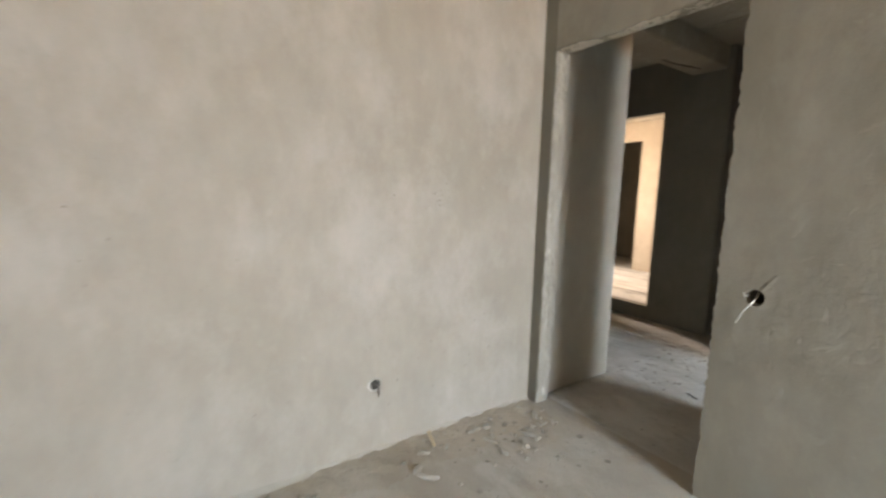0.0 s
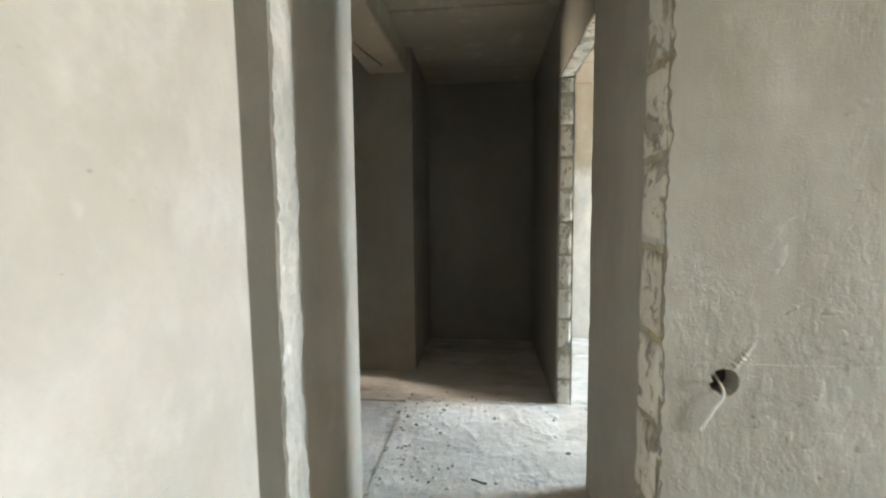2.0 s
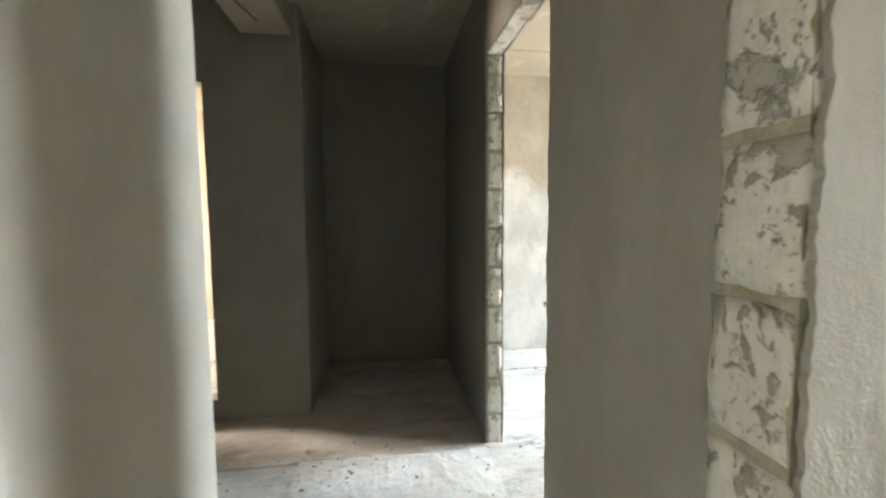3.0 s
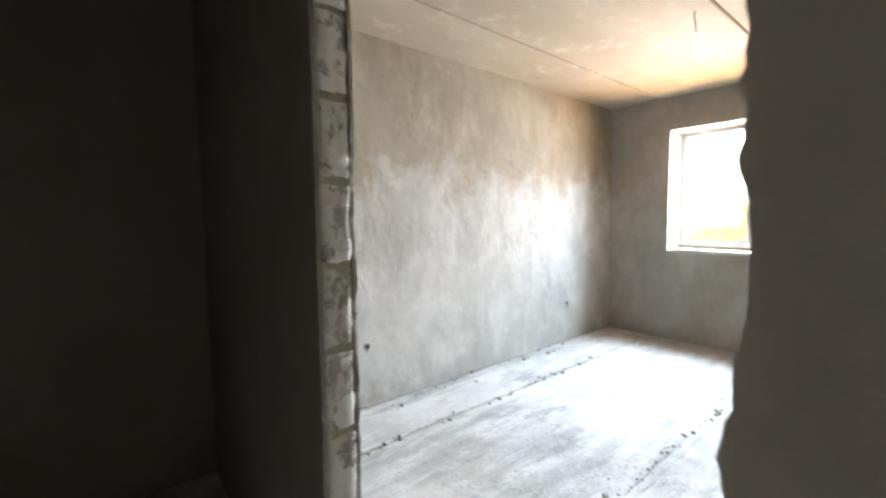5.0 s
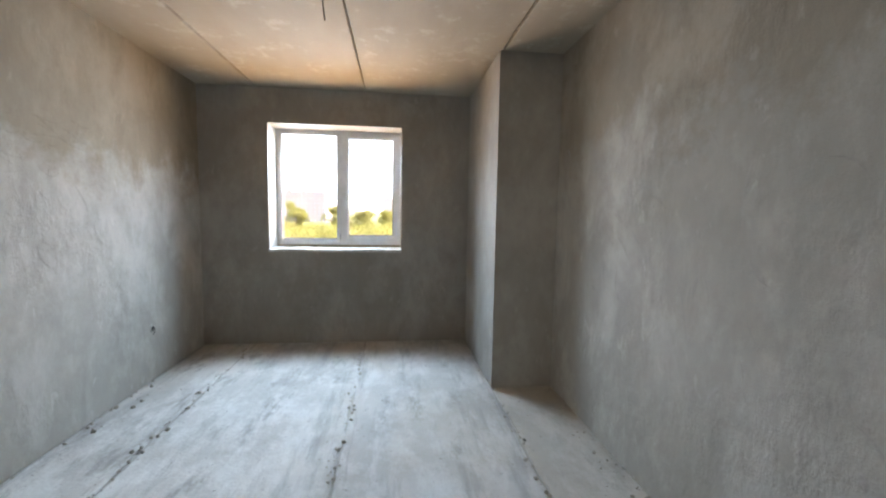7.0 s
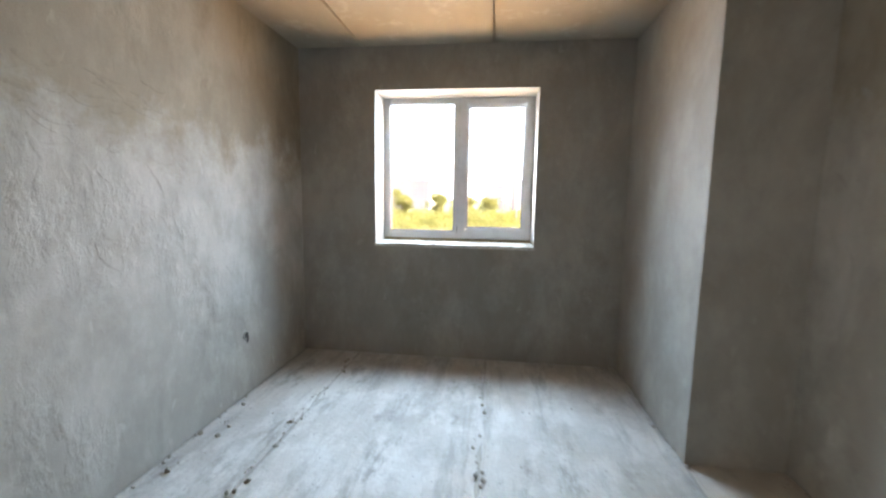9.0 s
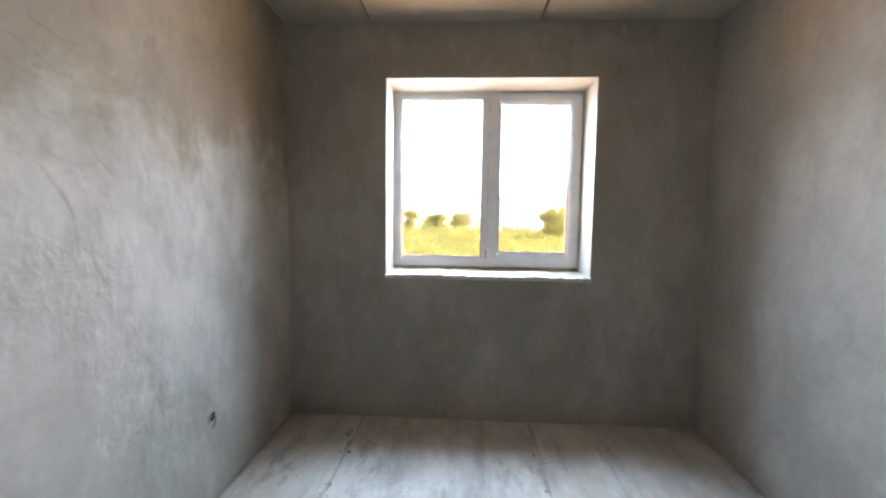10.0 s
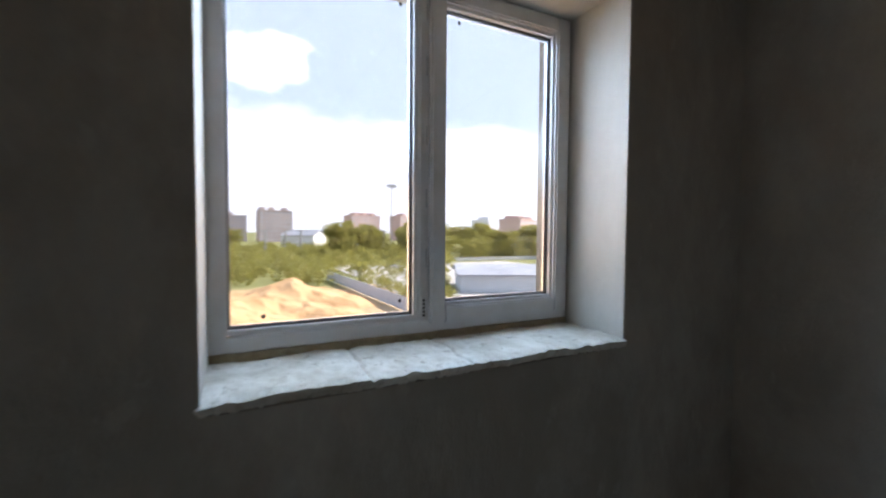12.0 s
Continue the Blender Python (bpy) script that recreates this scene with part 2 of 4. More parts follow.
s = Nodes("smeared_plaster", 0.75)
c = s.mix(s.ramp(s.noise(9, 6, 0.6, s.vec((1, 1, 0.35)), 0.8), 0.42, 0.6), (0.33, 0.315, 0.27), (0.42, 0.40, 0.35))
c = s.mix(s.ramp(s.noise(7, 4, 0.6, s.vec((1, 1, 0.5), (5, 5, 5))), 0.60, 0.66), c, (0.62, 0.605, 0.56))
s.color(c)
s.bump(s.noise(14, 5, 0.6), 0.012)
smear_mat = s.mat

s = Nodes("sill_concrete", 0.9)
c = s.mix(s.ramp(s.noise(7, 6, 0.65), 0.38, 0.62), (0.45, 0.42, 0.35), (0.66, 0.64, 0.58))
c = s.mix(s.math("MULTIPLY", s.ramp(s.noise(26, 5, 0.7), 0.58, 0.66), 0.8), c, (0.30, 0.27, 0.21))
s.color(c)
s.bump(s.noise(18, 6, 0.65), 0.008)
sill_mat = s.mat

s = Nodes("old_foam", 0.95)
s.color(s.mix(s.noise(30, 4), (0.16, 0.12, 0.07), (0.42, 0.36, 0.24)))
s.bump(s.noise(40, 4), 0.008)
foam_mat = s.mat

s = Nodes("white_plastic", 0.32)
dust = s.ramp(s.noise(8, 6, 0.65), 0.4, 0.7)
s.color(s.mix(dust, (0.66, 0.66, 0.67), (0.57, 0.565, 0.55)))
s.bump(s.noise(120, 3), 0.0003)
pvc_mat = s.mat

s = Nodes("black_rubber", 0.6)
s.color(s.mix(s.noise(50), (0.02, 0.02, 0.022), (0.05, 0.05, 0.05)))
rubber_mat = s.mat

s = Nodes("dark_void", 0.9)
s.color(s.mix(s.noise(40), (0.03, 0.028, 0.025), (0.08, 0.075, 0.065)))
void_mat = s.mat

s = Nodes("white_cable", 0.5)
s.color(s.mix(s.noise(25), (0.74, 0.73, 0.70), (0.62, 0.60, 0.55)))
cable_mat = s.mat

s = Nodes("grey_cable", 0.6)
s.color(s.mix(s.noise(25), (0.10, 0.09, 0.08), (0.18, 0.16, 0.14)))
dark_cable_mat = s.mat

s = Nodes("rubble", 0.95)
geo = s.n.new("ShaderNodeNewGeometry")
s.color(s.mix(geo.outputs["Random Per Island"], (0.25, 0.225, 0.185), (0.42, 0.385, 0.33)))
s.bump(s.noise(120, 4), 0.002)
rubble_mat = s.mat

s = Nodes("raw_wood", 0.8)
s.color(s.mix(s.noise(30, 5, 0.6, s.vec((1, 8, 8))), (0.36, 0.26, 0.15), (0.52, 0.41, 0.27)))
wood_mat = s.mat

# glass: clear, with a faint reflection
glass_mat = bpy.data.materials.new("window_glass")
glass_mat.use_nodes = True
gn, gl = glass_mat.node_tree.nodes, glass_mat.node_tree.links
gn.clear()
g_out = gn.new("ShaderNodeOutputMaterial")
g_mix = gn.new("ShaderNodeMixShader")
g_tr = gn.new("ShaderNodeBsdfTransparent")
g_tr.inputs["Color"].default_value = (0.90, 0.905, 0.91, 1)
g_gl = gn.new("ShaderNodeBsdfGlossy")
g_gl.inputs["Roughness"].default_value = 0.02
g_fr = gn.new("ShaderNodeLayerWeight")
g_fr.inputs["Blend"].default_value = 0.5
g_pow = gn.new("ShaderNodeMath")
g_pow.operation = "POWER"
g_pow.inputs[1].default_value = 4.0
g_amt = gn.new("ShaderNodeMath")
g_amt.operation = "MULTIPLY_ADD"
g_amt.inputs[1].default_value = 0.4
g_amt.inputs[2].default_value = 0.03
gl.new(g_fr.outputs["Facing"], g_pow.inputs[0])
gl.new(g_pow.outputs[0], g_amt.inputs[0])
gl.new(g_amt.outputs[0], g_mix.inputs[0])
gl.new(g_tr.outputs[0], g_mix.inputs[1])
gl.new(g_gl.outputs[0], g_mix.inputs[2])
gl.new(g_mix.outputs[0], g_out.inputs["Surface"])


def simple(name, a, b, scale=3.0, rough=0.9, bump=0.0, bscale=20.0, vec=(1, 1, 1), metal=0.0):
    s = Nodes(name, rough)
    s.color(s.mix(s.ramp(s.noise(scale, 6, 0.62, s.vec(vec)), 0.35, 0.65), a, b))
    s.bsdf.inputs["Metallic"].default_value = metal
    if bump:
        s.bump(s.noise(bscale, 5, 0.65), bump)
    return s.mat


# ---- geometry helpers ----
def add_box(bm, x0, x1, y0, y1, z0, z1, bevel=0.0):
    got = bmesh.ops.create_cube(bm, size=1.0, matrix=Matrix.LocRotScale(
        ((x0 + x1) / 2, (y0 + y1) / 2, (z0 + z1) / 2), None, (abs(x1 - x0), abs(y1 - y0), abs(z1 - z0))))
    if bevel:
        edges = list({e for v in got["verts"] for e in v.link_edges})
        bmesh.ops.bevel(bm, geom=edges, offset=bevel, segments=2, affect="EDGES")


def part(name, bm, material, parent=None, label=""):
    bm.normal_update()
    me = bpy.data.meshes.new(name)
    bm.to_mesh(me)
    bm.free()
    me.materials.append(material)
    ob = new(name, me)
    ob.parent = parent
    if label:
        tagged(ob, label)
    return ob


def boxes(name, material, *list_of_boxes, parent=None, label="", bevel=0.0):
    bm = bmesh.new()
    for b in list_of_boxes:
        add_box(bm, *b, bevel=bevel)
    return part(name, bm, material, parent, label)


def structure(ob, label, category):
    return tagged(ob, label, category, kind="structure")


def ragged_coat(name, material, parent, place, ragged, far, low, high, thick, amp, seed, step=0.012):
    """A plaster coat whose one edge is broken off; place(u, w, v) gives the point, w the depth behind the face."""
    bm = bmesh.new()
    rows = []
    n = max(2, int((high - low) / step))
    for i in range(n + 1):
        v = low + (high - low) * i / n
        d = amp * (1.4 * noise.noise((seed, v * 5.0, 0.3)) + 0.9 * noise.noise((seed, v * 19, 4.1)) + 0.7 * noise.noise((seed, v * 60, 8.2)))
        d2 = d + 0.35 * amp * noise.noise((seed + 9, v * 24, 1.1))
        rows.append([bm.verts.new(place(*p)) for p in ((ragged + d, 0.0015 * noise.noise((v * 15, seed, 0)), v), (far, 0, v), (far, thick, v), (ragged + d2, thick, v))])
    for a, b in zip(rows, rows[1:]):
        for i in (0, 2, 3):
            j = (i + 1) % 4
            bm.faces.new((a[i], a[j], b[j], b[i]))
    bm.faces.new(rows[0][::-1])
    bm.faces.new(rows[-1])
    bmesh.ops.recalc_face_normals(bm, faces=bm.faces)
    return part(name, bm, material, parent)


def rough_block(size, seed, rough=0.008):
    """A broken masonry block about the origin, its bottom at z = 0."""
    bm = bmesh.new()
    sx, sy, sz = size
    add_box(bm, -sx / 2, sx / 2, -sy / 2, sy / 2, 0, sz)
    bmesh.ops.subdivide_edges(bm, edges=bm.edges[:], cuts=5, use_grid_fill=True)
    for v in bm.verts:
        p = Vector((v.co.x + seed * 3.1, v.co.y, v.co.z)) * 14
        k = noise.noise(p) + 0.6 * noise.noise(p * 2.7)
        corner = sum(abs(abs(a) - b) < 1e-4 for a, b in ((v.co.x, sx / 2), (v.co.y, sy / 2), (v.co.z - sz / 2, sz / 2)))
        n = Vector((v.co.x / sx, v.co.y / sy, (v.co.z - sz / 2) / sz)).normalized()
        v.co += n * (k * rough - (0.006 if corner >= 2 else 0))
    me = bpy.data.meshes.new("block")
    bm.to_mesh(me)
    bm.free()
    me.materials.append(block_mat)
    for f in me.polygons:
        f.use_smooth = True
    return me


def jamb_blocks(parent, cx, cy, size, bottoms, top, swing=0.004, seed=0):
    for i, z in enumerate(bottoms):
        nxt = bottoms[i + 1] if i + 1 < len(bottoms) else top
        ob = new("block", rough_block((*size, nxt - z - 0.014), i + seed))
        ob.parent = parent
        ob.location = (cx + swing * noise.noise((i * 3.3, cx, 0)), cy + swing * noise.noise((i * 3.3, 5, cy)), z)


def tube(name, points, radius, material, parent=None, label=""):
    cu = bpy.data.curves.new(name, "CURVE")
    cu.dimensions = "3D"
    sp = cu.splines.new("BEZIER")
    sp.bezier_points.add(len(points) - 1)
    for bp, p in zip(sp.bezier_points, points):
        bp.co = p
        bp.handle_left_type = bp.handle_right_type = "AUTO"
    cu.bevel_depth = radius
    cu.bevel_resolution = 2
    cu.resolution_u = 8
    tmp = bpy.data.objects.new(name, cu)
    me = bpy.data.meshes.new_from_object(tmp)
    bpy.data.objects.remove(tmp)
    me.materials.clear()
    me.materials.append(material)
    ob = new(name, me)
    ob.parent = parent
    if label:
        tagged(ob, label)
    return ob


# ---- the plan, in metres ----
H = 2.70            # ceiling
XA = -0.072         # long wall of the first room
DA0, DA1, DAZ = 0.0, 0.936, 2.12     # first doorway
HL, HR = -0.050, 1.012              # hall walls
DB0, DB1, DBZ = 0.978, 1.862, 2.236  # second doorway
XB0, XW = 1.12, 5.50                # second room, partition and window wall
YBL, YBR = 3.526, 0.205
SX, SY = 4.192, 0.714               # boxed shaft
WY0, WY1, WZ0, WZ1 = 1.449, 2.844, 1.026, 2.347
XO = 6.02                           # outer face
YK = 2.41                           # wall across the hall
YE = 3.38                           # end of the corridor
YA0 = -3.6
GROUND = -6.5
AW0, AW1 = -1.38, -0.24             # window of the first room

# ---- walls ----
w = structure(boxes("wall_a_west", plaster_a, (XA - 0.12, XA, YA0, 0.11, 0, H)), "pale smooth cement-plastered wall of an unfinished room", "wall")
for v in w.data.vertices:
    v.co.x -= 0.024 * max(0.0, v.co.z) / H
w = boxes("wall_a_north", plaster_hall_shaded,
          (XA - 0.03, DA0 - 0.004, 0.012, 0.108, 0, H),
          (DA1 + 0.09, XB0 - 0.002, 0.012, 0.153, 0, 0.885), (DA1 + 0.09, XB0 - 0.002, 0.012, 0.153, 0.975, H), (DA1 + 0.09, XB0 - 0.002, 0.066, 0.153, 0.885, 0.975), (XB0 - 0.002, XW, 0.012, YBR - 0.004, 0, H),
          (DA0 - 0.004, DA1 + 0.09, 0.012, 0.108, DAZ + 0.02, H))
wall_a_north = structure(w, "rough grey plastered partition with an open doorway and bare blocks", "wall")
for z0, z1, far in ((0, 0.885, XW), (0.885, 0.975, 1.034), (0.975, H, XW)):
    ragged_coat("plaster_coat", plaster_rough, w, lambda u, d, v: (u, d, v), DA1 + 0.008, far, z0, z1, 0.011, 0.010, 3.7, 0.0075)
boxes("plaster_coat", plaster_rough, (1.124, XW, 0, 0.011, 0.885, 0.975), parent=w)
# the coat round the hole for the switch box
bm = bmesh.new()
rings = []
for d, grow in ((0.0, 1.0), (0.011, 0.94), (0.05, 0.9)):
    rings.append([bm.verts.new((1.079 + (0.033 + 0.004 * noise.noise((k * 0.9, 2, 1))) * grow * math.cos(k * math.tau / 32), d, 0.93 + (0.033 + 0.004 * noise.noise((k * 0.9, 7, 1))) * grow * math.sin(k * math.tau / 32))) for k in range(32)])
sq = []
for k in range(32):
    cx, cz = math.cos(k * math.tau / 32), math.sin(k * math.tau / 32)
    q = 0.045 / max(abs(cx), abs(cz))
    sq.append(bm.verts.new((1.079 + q * cx, 0, 0.93 + q * cz)))
for k in range(32):
    j = (k + 1) % 32
    bm.faces.new((sq[k], sq[j], rings[0][j], rings[0][k]))
    bm.faces.new((rings[0][k], rings[0][j], rings[1][j], rings[1][k]))
    bm.faces.new((rings[1][k], rings[1][j], rings[2][j], rings[2][k]))
bmesh.ops.recalc_face_normals(bm, faces=bm.faces)
part("plaster_coat", bm, plaster_rough, w)
ragged_coat("plaster_coat", plaster_hall_shaded, w, lambda u, d, v: (u, d, v), DA0 - 0.004, XA - 0.03, 0, H, 0.011, 0.004, 8.1)
ragged_coat("plaster_coat", plaster_rough, w, lambda u, d, v: (v, d, u), DAZ, H, DA0 - 0.004, DA1 + 0.008, 0.0105, 0.012, 5.2)
jamb_blocks(w, DA1 + 0.050, 0.084, (0.10, 0.136), [0, 0.167, 0.377, 0.587, 0.81, 1.027, 1.247, 1.467, 1.687, 1.897], DAZ)
# mortar bedding between the blocks, set back
boxes("mortar", bed_mat, (DA1 + 0.006, DA1 + 0.095, 0.019, 0.149, 0, DAZ), parent=w)
# smeared plaster over the other jamb
bm = bmesh.new()
cols, rws = 7, 150
grid = [[bm.verts.new((0.004 + 0.009 * noise.noise((j * 0.35, i * 0.16, 2)) + 0.006 * noise.noise((j * 0.9, i * 0.5, 7)),
                       0.004 + 0.104 * j / cols + (0.006 * noise.noise((3, i * 0.3, j)) if j in (0, cols) else 0), DAZ * i / rws)) for j in range(cols + 1)] for i in range(rws + 1)]
for i in range(rws):
    for j in range(cols):
        bm.faces.new((grid[i][j], grid[i][j + 1], grid[i + 1][j + 1], grid[i + 1][j]))
got = bmesh.ops.extrude_face_region(bm, geom=bm.faces[:])
for v in got["geom"]:
    if isinstance(v, bmesh.types.BMVert):
        v.co.x = -0.004
bmesh.ops.recalc_face_normals(bm, faces=bm.faces)
part("jamb_plaster", bm, smear_mat, w, "whitish plaster smeared over a door jamb")
# lintel underside
bm = bmesh.new()
add_box(bm, DA0 + 0.002, DA1 + 0.088, 0.014, 0.106, DAZ + 0.006, DAZ + 0.03)
bmesh.ops.subdivide_edges(bm, edges=bm.edges[:], cuts=14, use_grid_fill=True)
for v in bm.verts:
    v.co.z += 0.008 * noise.noise(v.co * 22)
part("lintel", bm, block_mat, w, "chipped block lintel")

structure(boxes("wall_hall_west", plaster_stub_lit, (HL - 0.11, HL, 0.111, 0.797, 0, H)), "grey plastered stub wall beside the doorway", "wall")
structure(boxes("wall_hall_back", plaster_hall_shaded, (-2.7, HL - 0.112, 0.69, 0.797, 0, H), (-2.81, -2.7, 0.69, YK, 0, H)), "grey plastered wall closing the side hall", "wall")
w = boxes("wall_hall_east", plaster_hall_shaded,
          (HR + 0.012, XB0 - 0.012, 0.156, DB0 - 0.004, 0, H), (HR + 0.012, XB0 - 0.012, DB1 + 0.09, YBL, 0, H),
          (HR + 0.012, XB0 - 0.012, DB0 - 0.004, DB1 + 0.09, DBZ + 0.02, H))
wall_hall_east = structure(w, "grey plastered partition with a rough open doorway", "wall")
ragged_coat("plaster_coat", plaster_stub_lit, w, lambda u, d, v: (HR + d, u, v), DB0, 0.155, 0, H, 0.0115, 0.009, 12.3)
ragged_coat("plaster_coat", plaster_hall_shaded, w, lambda u, d, v: (HR + d, u, v), DB1 + 0.004, YE, 0, H, 0.0115, 0.007, 14.9)
ragged_coat("plaster_coat", plaster_hall_shaded, w, lambda u, d, v: (HR + d, v, u), DBZ, H, DB0, DB1 + 0.004, 0.011, 0.010, 17.7)
ragged_coat("plaster_coat", plaster_b, w, lambda u, d, v: (XB0 - d, u, v), DB0 - 0.004, YBR, 0, H, 0.0115, 0.009, 21.3)
ragged_coat("plaster_coat", plaster_b, w, lambda u, d, v: (XB0 - d, u, v), DB1 + 0.006, YBL, 0, H, 0.0115, 0.008, 24.9)
ragged_coat("plaster_coat", plaster_b, w, lambda u, d, v: (XB0 - d, v, u), DBZ, H, DB0 - 0.004, DB1 + 0.006, 0.011, 0.010, 27.7)
jb = [0, 0.19, 0.405, 0.62, 0.838, 1.064, 1.29, 1.505, 1.72, 1.93, 2.14]
jamb_blocks(w, (HR + XB0) / 2, DB1 + 0.05, (0.086, 0.092), jb, DBZ + 0.01, seed=20)
jamb_blocks(w, (HR + XB0) / 2, DB0 - 0.05, (0.086, 0.092), jb, DBZ + 0.01)
boxes("mortar", bed_mat, (HR + 0.014, XB0 - 0.014, DB1 + 0.011, DB1 + 0.094, 0, DBZ), parent=w)
bm = bmesh.new()
add_box(bm, HR + 0.014, XB0 - 0.014, DB0 - 0.002, DB1 + 0.088, DBZ + 0.006, DBZ + 0.03)
bmesh.ops.subdivide_edges(bm, edges=bm.edges[:], cuts=12, use_grid_fill=True)
for v in bm.verts:
    v.co.z += 0.008 * noise.noise(v.co * 22)
part("lintel", bm, block_mat, w, "chipped block lintel")

# wall across the hall with the opening into the third room, corridor end
CX0, CX1, CZ0, CZ1 = -1.49, -0.672, 0.15, 2.195
structure(boxes("wall_hall_north", plaster_hall_shaded,
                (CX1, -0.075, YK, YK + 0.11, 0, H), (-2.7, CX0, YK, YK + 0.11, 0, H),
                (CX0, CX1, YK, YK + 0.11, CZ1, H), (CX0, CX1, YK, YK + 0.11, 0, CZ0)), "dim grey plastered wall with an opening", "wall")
structure(boxes("wall_corridor_west", plaster_hall_shaded, (-0.16, -0.075, YK + 0.111, YE, 0, H)), "shaded plastered side wall of a corridor", "wall")
structure(boxes("wall_corridor_end", plaster_hall_shaded, (-0.16, HR + 0.012, YE, YE + 0.11, 0, H)), "shaded plastered end wall of a corridor", "wall")

# third room, seen through two openings
structure(boxes("wall_c_north", plaster_c, (-2.62, -0.16, 5.32, 5.43, 0, H), (-4.4, -3.45, 5.32, 5.43, 0, H), (-3.45, -2.62, 5.32, 5.43, 2.36, H)),
          "sunlit cream wall with a dark doorway", "wall")
structure(boxes("wall_c_east", plaster_c, (-0.16, -0.05, YE + 0.111, 5.43, 0, H)), "cream plastered wall", "wall")
structure(boxes("wall_c_west", plaster_c, (-4.6, -4.4, 2.40, 3.55, 0, H), (-4.6, -4.4, 4.45, 6.9, 0, H), (-4.6, -4.4, 3.55, 4.45, 0, 1.15), (-4.6, -4.4, 3.55, 4.45, 2.05, H)),
          "cream plastered outer wall with a window opening", "wall")
structure(boxes("wall_c_south", plaster_c, (-4.4, -2.812, YK, YK + 0.11, 0, H)), "cream plastered wall", "wall")
structure(boxes("wall_store", plaster_hall_shaded, (-4.4, -2.0, 6.8, 6.9, 0, H), (-2.1, -2.0, 5.431, 6.8, 0, H)), "grey plastered wall of a dark store", "wall")

# second room
structure(boxes("wall_b_north", plaster_b2, (XB0, XW + 0.001, YBL, YBL + 0.12, 0, H)), "grey cement-plastered wall with patchy second coat", "wall")
structure(boxes("wall_b_south", plaster_b3, (XB0 + 0.001, XW, YBR - 0.003, YBR, 0, H)), "grey cement-plastered wall with trowel marks", "wall")
structure(boxes("wall_shaft", plaster_b, (SX, XW, YBR + 0.001, SY, 0, H)), "grey plastered boxed shaft in the corner", "wall")
w = boxes("wall_window", plaster_b,
          (XW, XO, -3.72, AW0, 0, H), (XW, XO, AW1, WY0, 0, H), (XW, XO, WY1, 3.665, 0, H),
          (XW, XO, AW0, AW1, 0, WZ0), (XW, XO, AW0, AW1, WZ1, H),
          (XW, XO, WY0, WY1, 0, WZ0 - 0.03), (XW, XO, WY0, WY1, WZ1, H))
wall_window = structure(w, "grey plastered outer wall around the window", "wall")
# reveals
boxes("window_reveal", reveal_mat, (XW + 0.003, 5.81, WY0 - 0.001, WY0 + 0.004, WZ0 - 0.02, WZ1 + 0.001), parent=w, label="pale smooth plastered window reveal")
boxes("window_reveal", reveal_mat, (XW + 0.003, 5.81, WY1 - 0.004, WY1 + 0.001, WZ0 - 0.02, WZ1 + 0.001), parent=w, label="pale smooth plastered window reveal")
boxes("window_reveal", reveal_mat, (XW + 0.003, 5.81, WY0 + 0.004, WY1 - 0.004, WZ1 - 0.004, WZ1 + 0.001), parent=w, label="pale smooth plastered window head")

structure(boxes("wall_a_south", plaster_a, (XA - 0.12, XW, YA0 - 0.12, YA0, 0, H)), "pale plastered wall behind the entrance to the room", "wall")

# ---- ceilings: hollow-core slabs with open joints, one mesh a space ----
bm = bmesh.new()
ys = [-3.72, -2.75, -1.62, -0.45, 0.685, 1.832, 2.948, 3.66]
for a, b in zip(ys, ys[1:]):
    g = 0.007
    add_box(bm, -2.9, XO - 0.02, a + (g if a > -3.7 else 0), b - (g if b < 3.6 else 0), H, H + 0.2, bevel=0.006)
add_box(bm, -2.9, XO - 0.02, -3.72, 3.66, H + 0.045, H + 0.19)
structure(part("ceiling", bm, ceiling_mat), "bare concrete slab ceiling with open joints", "ceiling")
structure(boxes("ceiling_c", ceiling_mat, (-4.6, -0.03, 3.665, 6.9, H, H + 0.2), (-4.6, -2.901, 2.44, 3.665, H, H + 0.2)), "bare concrete slab ceiling", "ceiling")
structure(boxes("ceiling_beam", ceiling_mat, (-0.43, -0.12, 0.80, YK - 0.001, 2.50, H - 0.001), bevel=0.008), "bare concrete beam across the side hall", "beam")

# ---- window ----
WX = 5.815
win = new("window_1")
win.location = (0, -0.0135, -0.005)
structure(win, "white plastic double-glazed window with one fixed and one opening pane", "window")
FY0, FY1, FZ0, FZ1 = 1.436, 2.868, 1.052, 2.362


def bar(name, y0, y1, z0, z1, x0=WX, x1=WX + 0.07, parent=win, bevel=0.006):
    return boxes(name, pvc_mat, (x0, x1, y0, y1, z0, z1), parent=parent, bevel=bevel)


G1 = (2.191, 2.803, 1.125, 2.306)
G2 = (1.554, 2.065, 1.165, 2.267)
bm = bmesh.new()
add_box(bm, WX, WX + 0.07, G1[1] + 0.001, FY1, FZ0, FZ1, bevel=0.005)
add_box(bm, WX, WX + 0.07, FY0, 1.475, FZ0, FZ1, bevel=0.005)
add_box(bm, WX + 0.001, WX + 0.069, 1.474, G1[1] + 0.002, FZ0, G1[2] - 0.018, bevel=0.005)
add_box(bm, WX + 0.001, WX + 0.069, 1.474, G1[1] + 0.002, G1[3] + 0.012, FZ1, bevel=0.005)
part("window_frame", bm, pvc_mat, win)
bar("mullion", 2.133, 2.176, G1[2] - 0.018, G1[3] + 0.012, WX + 0.002, WX + 0.068)
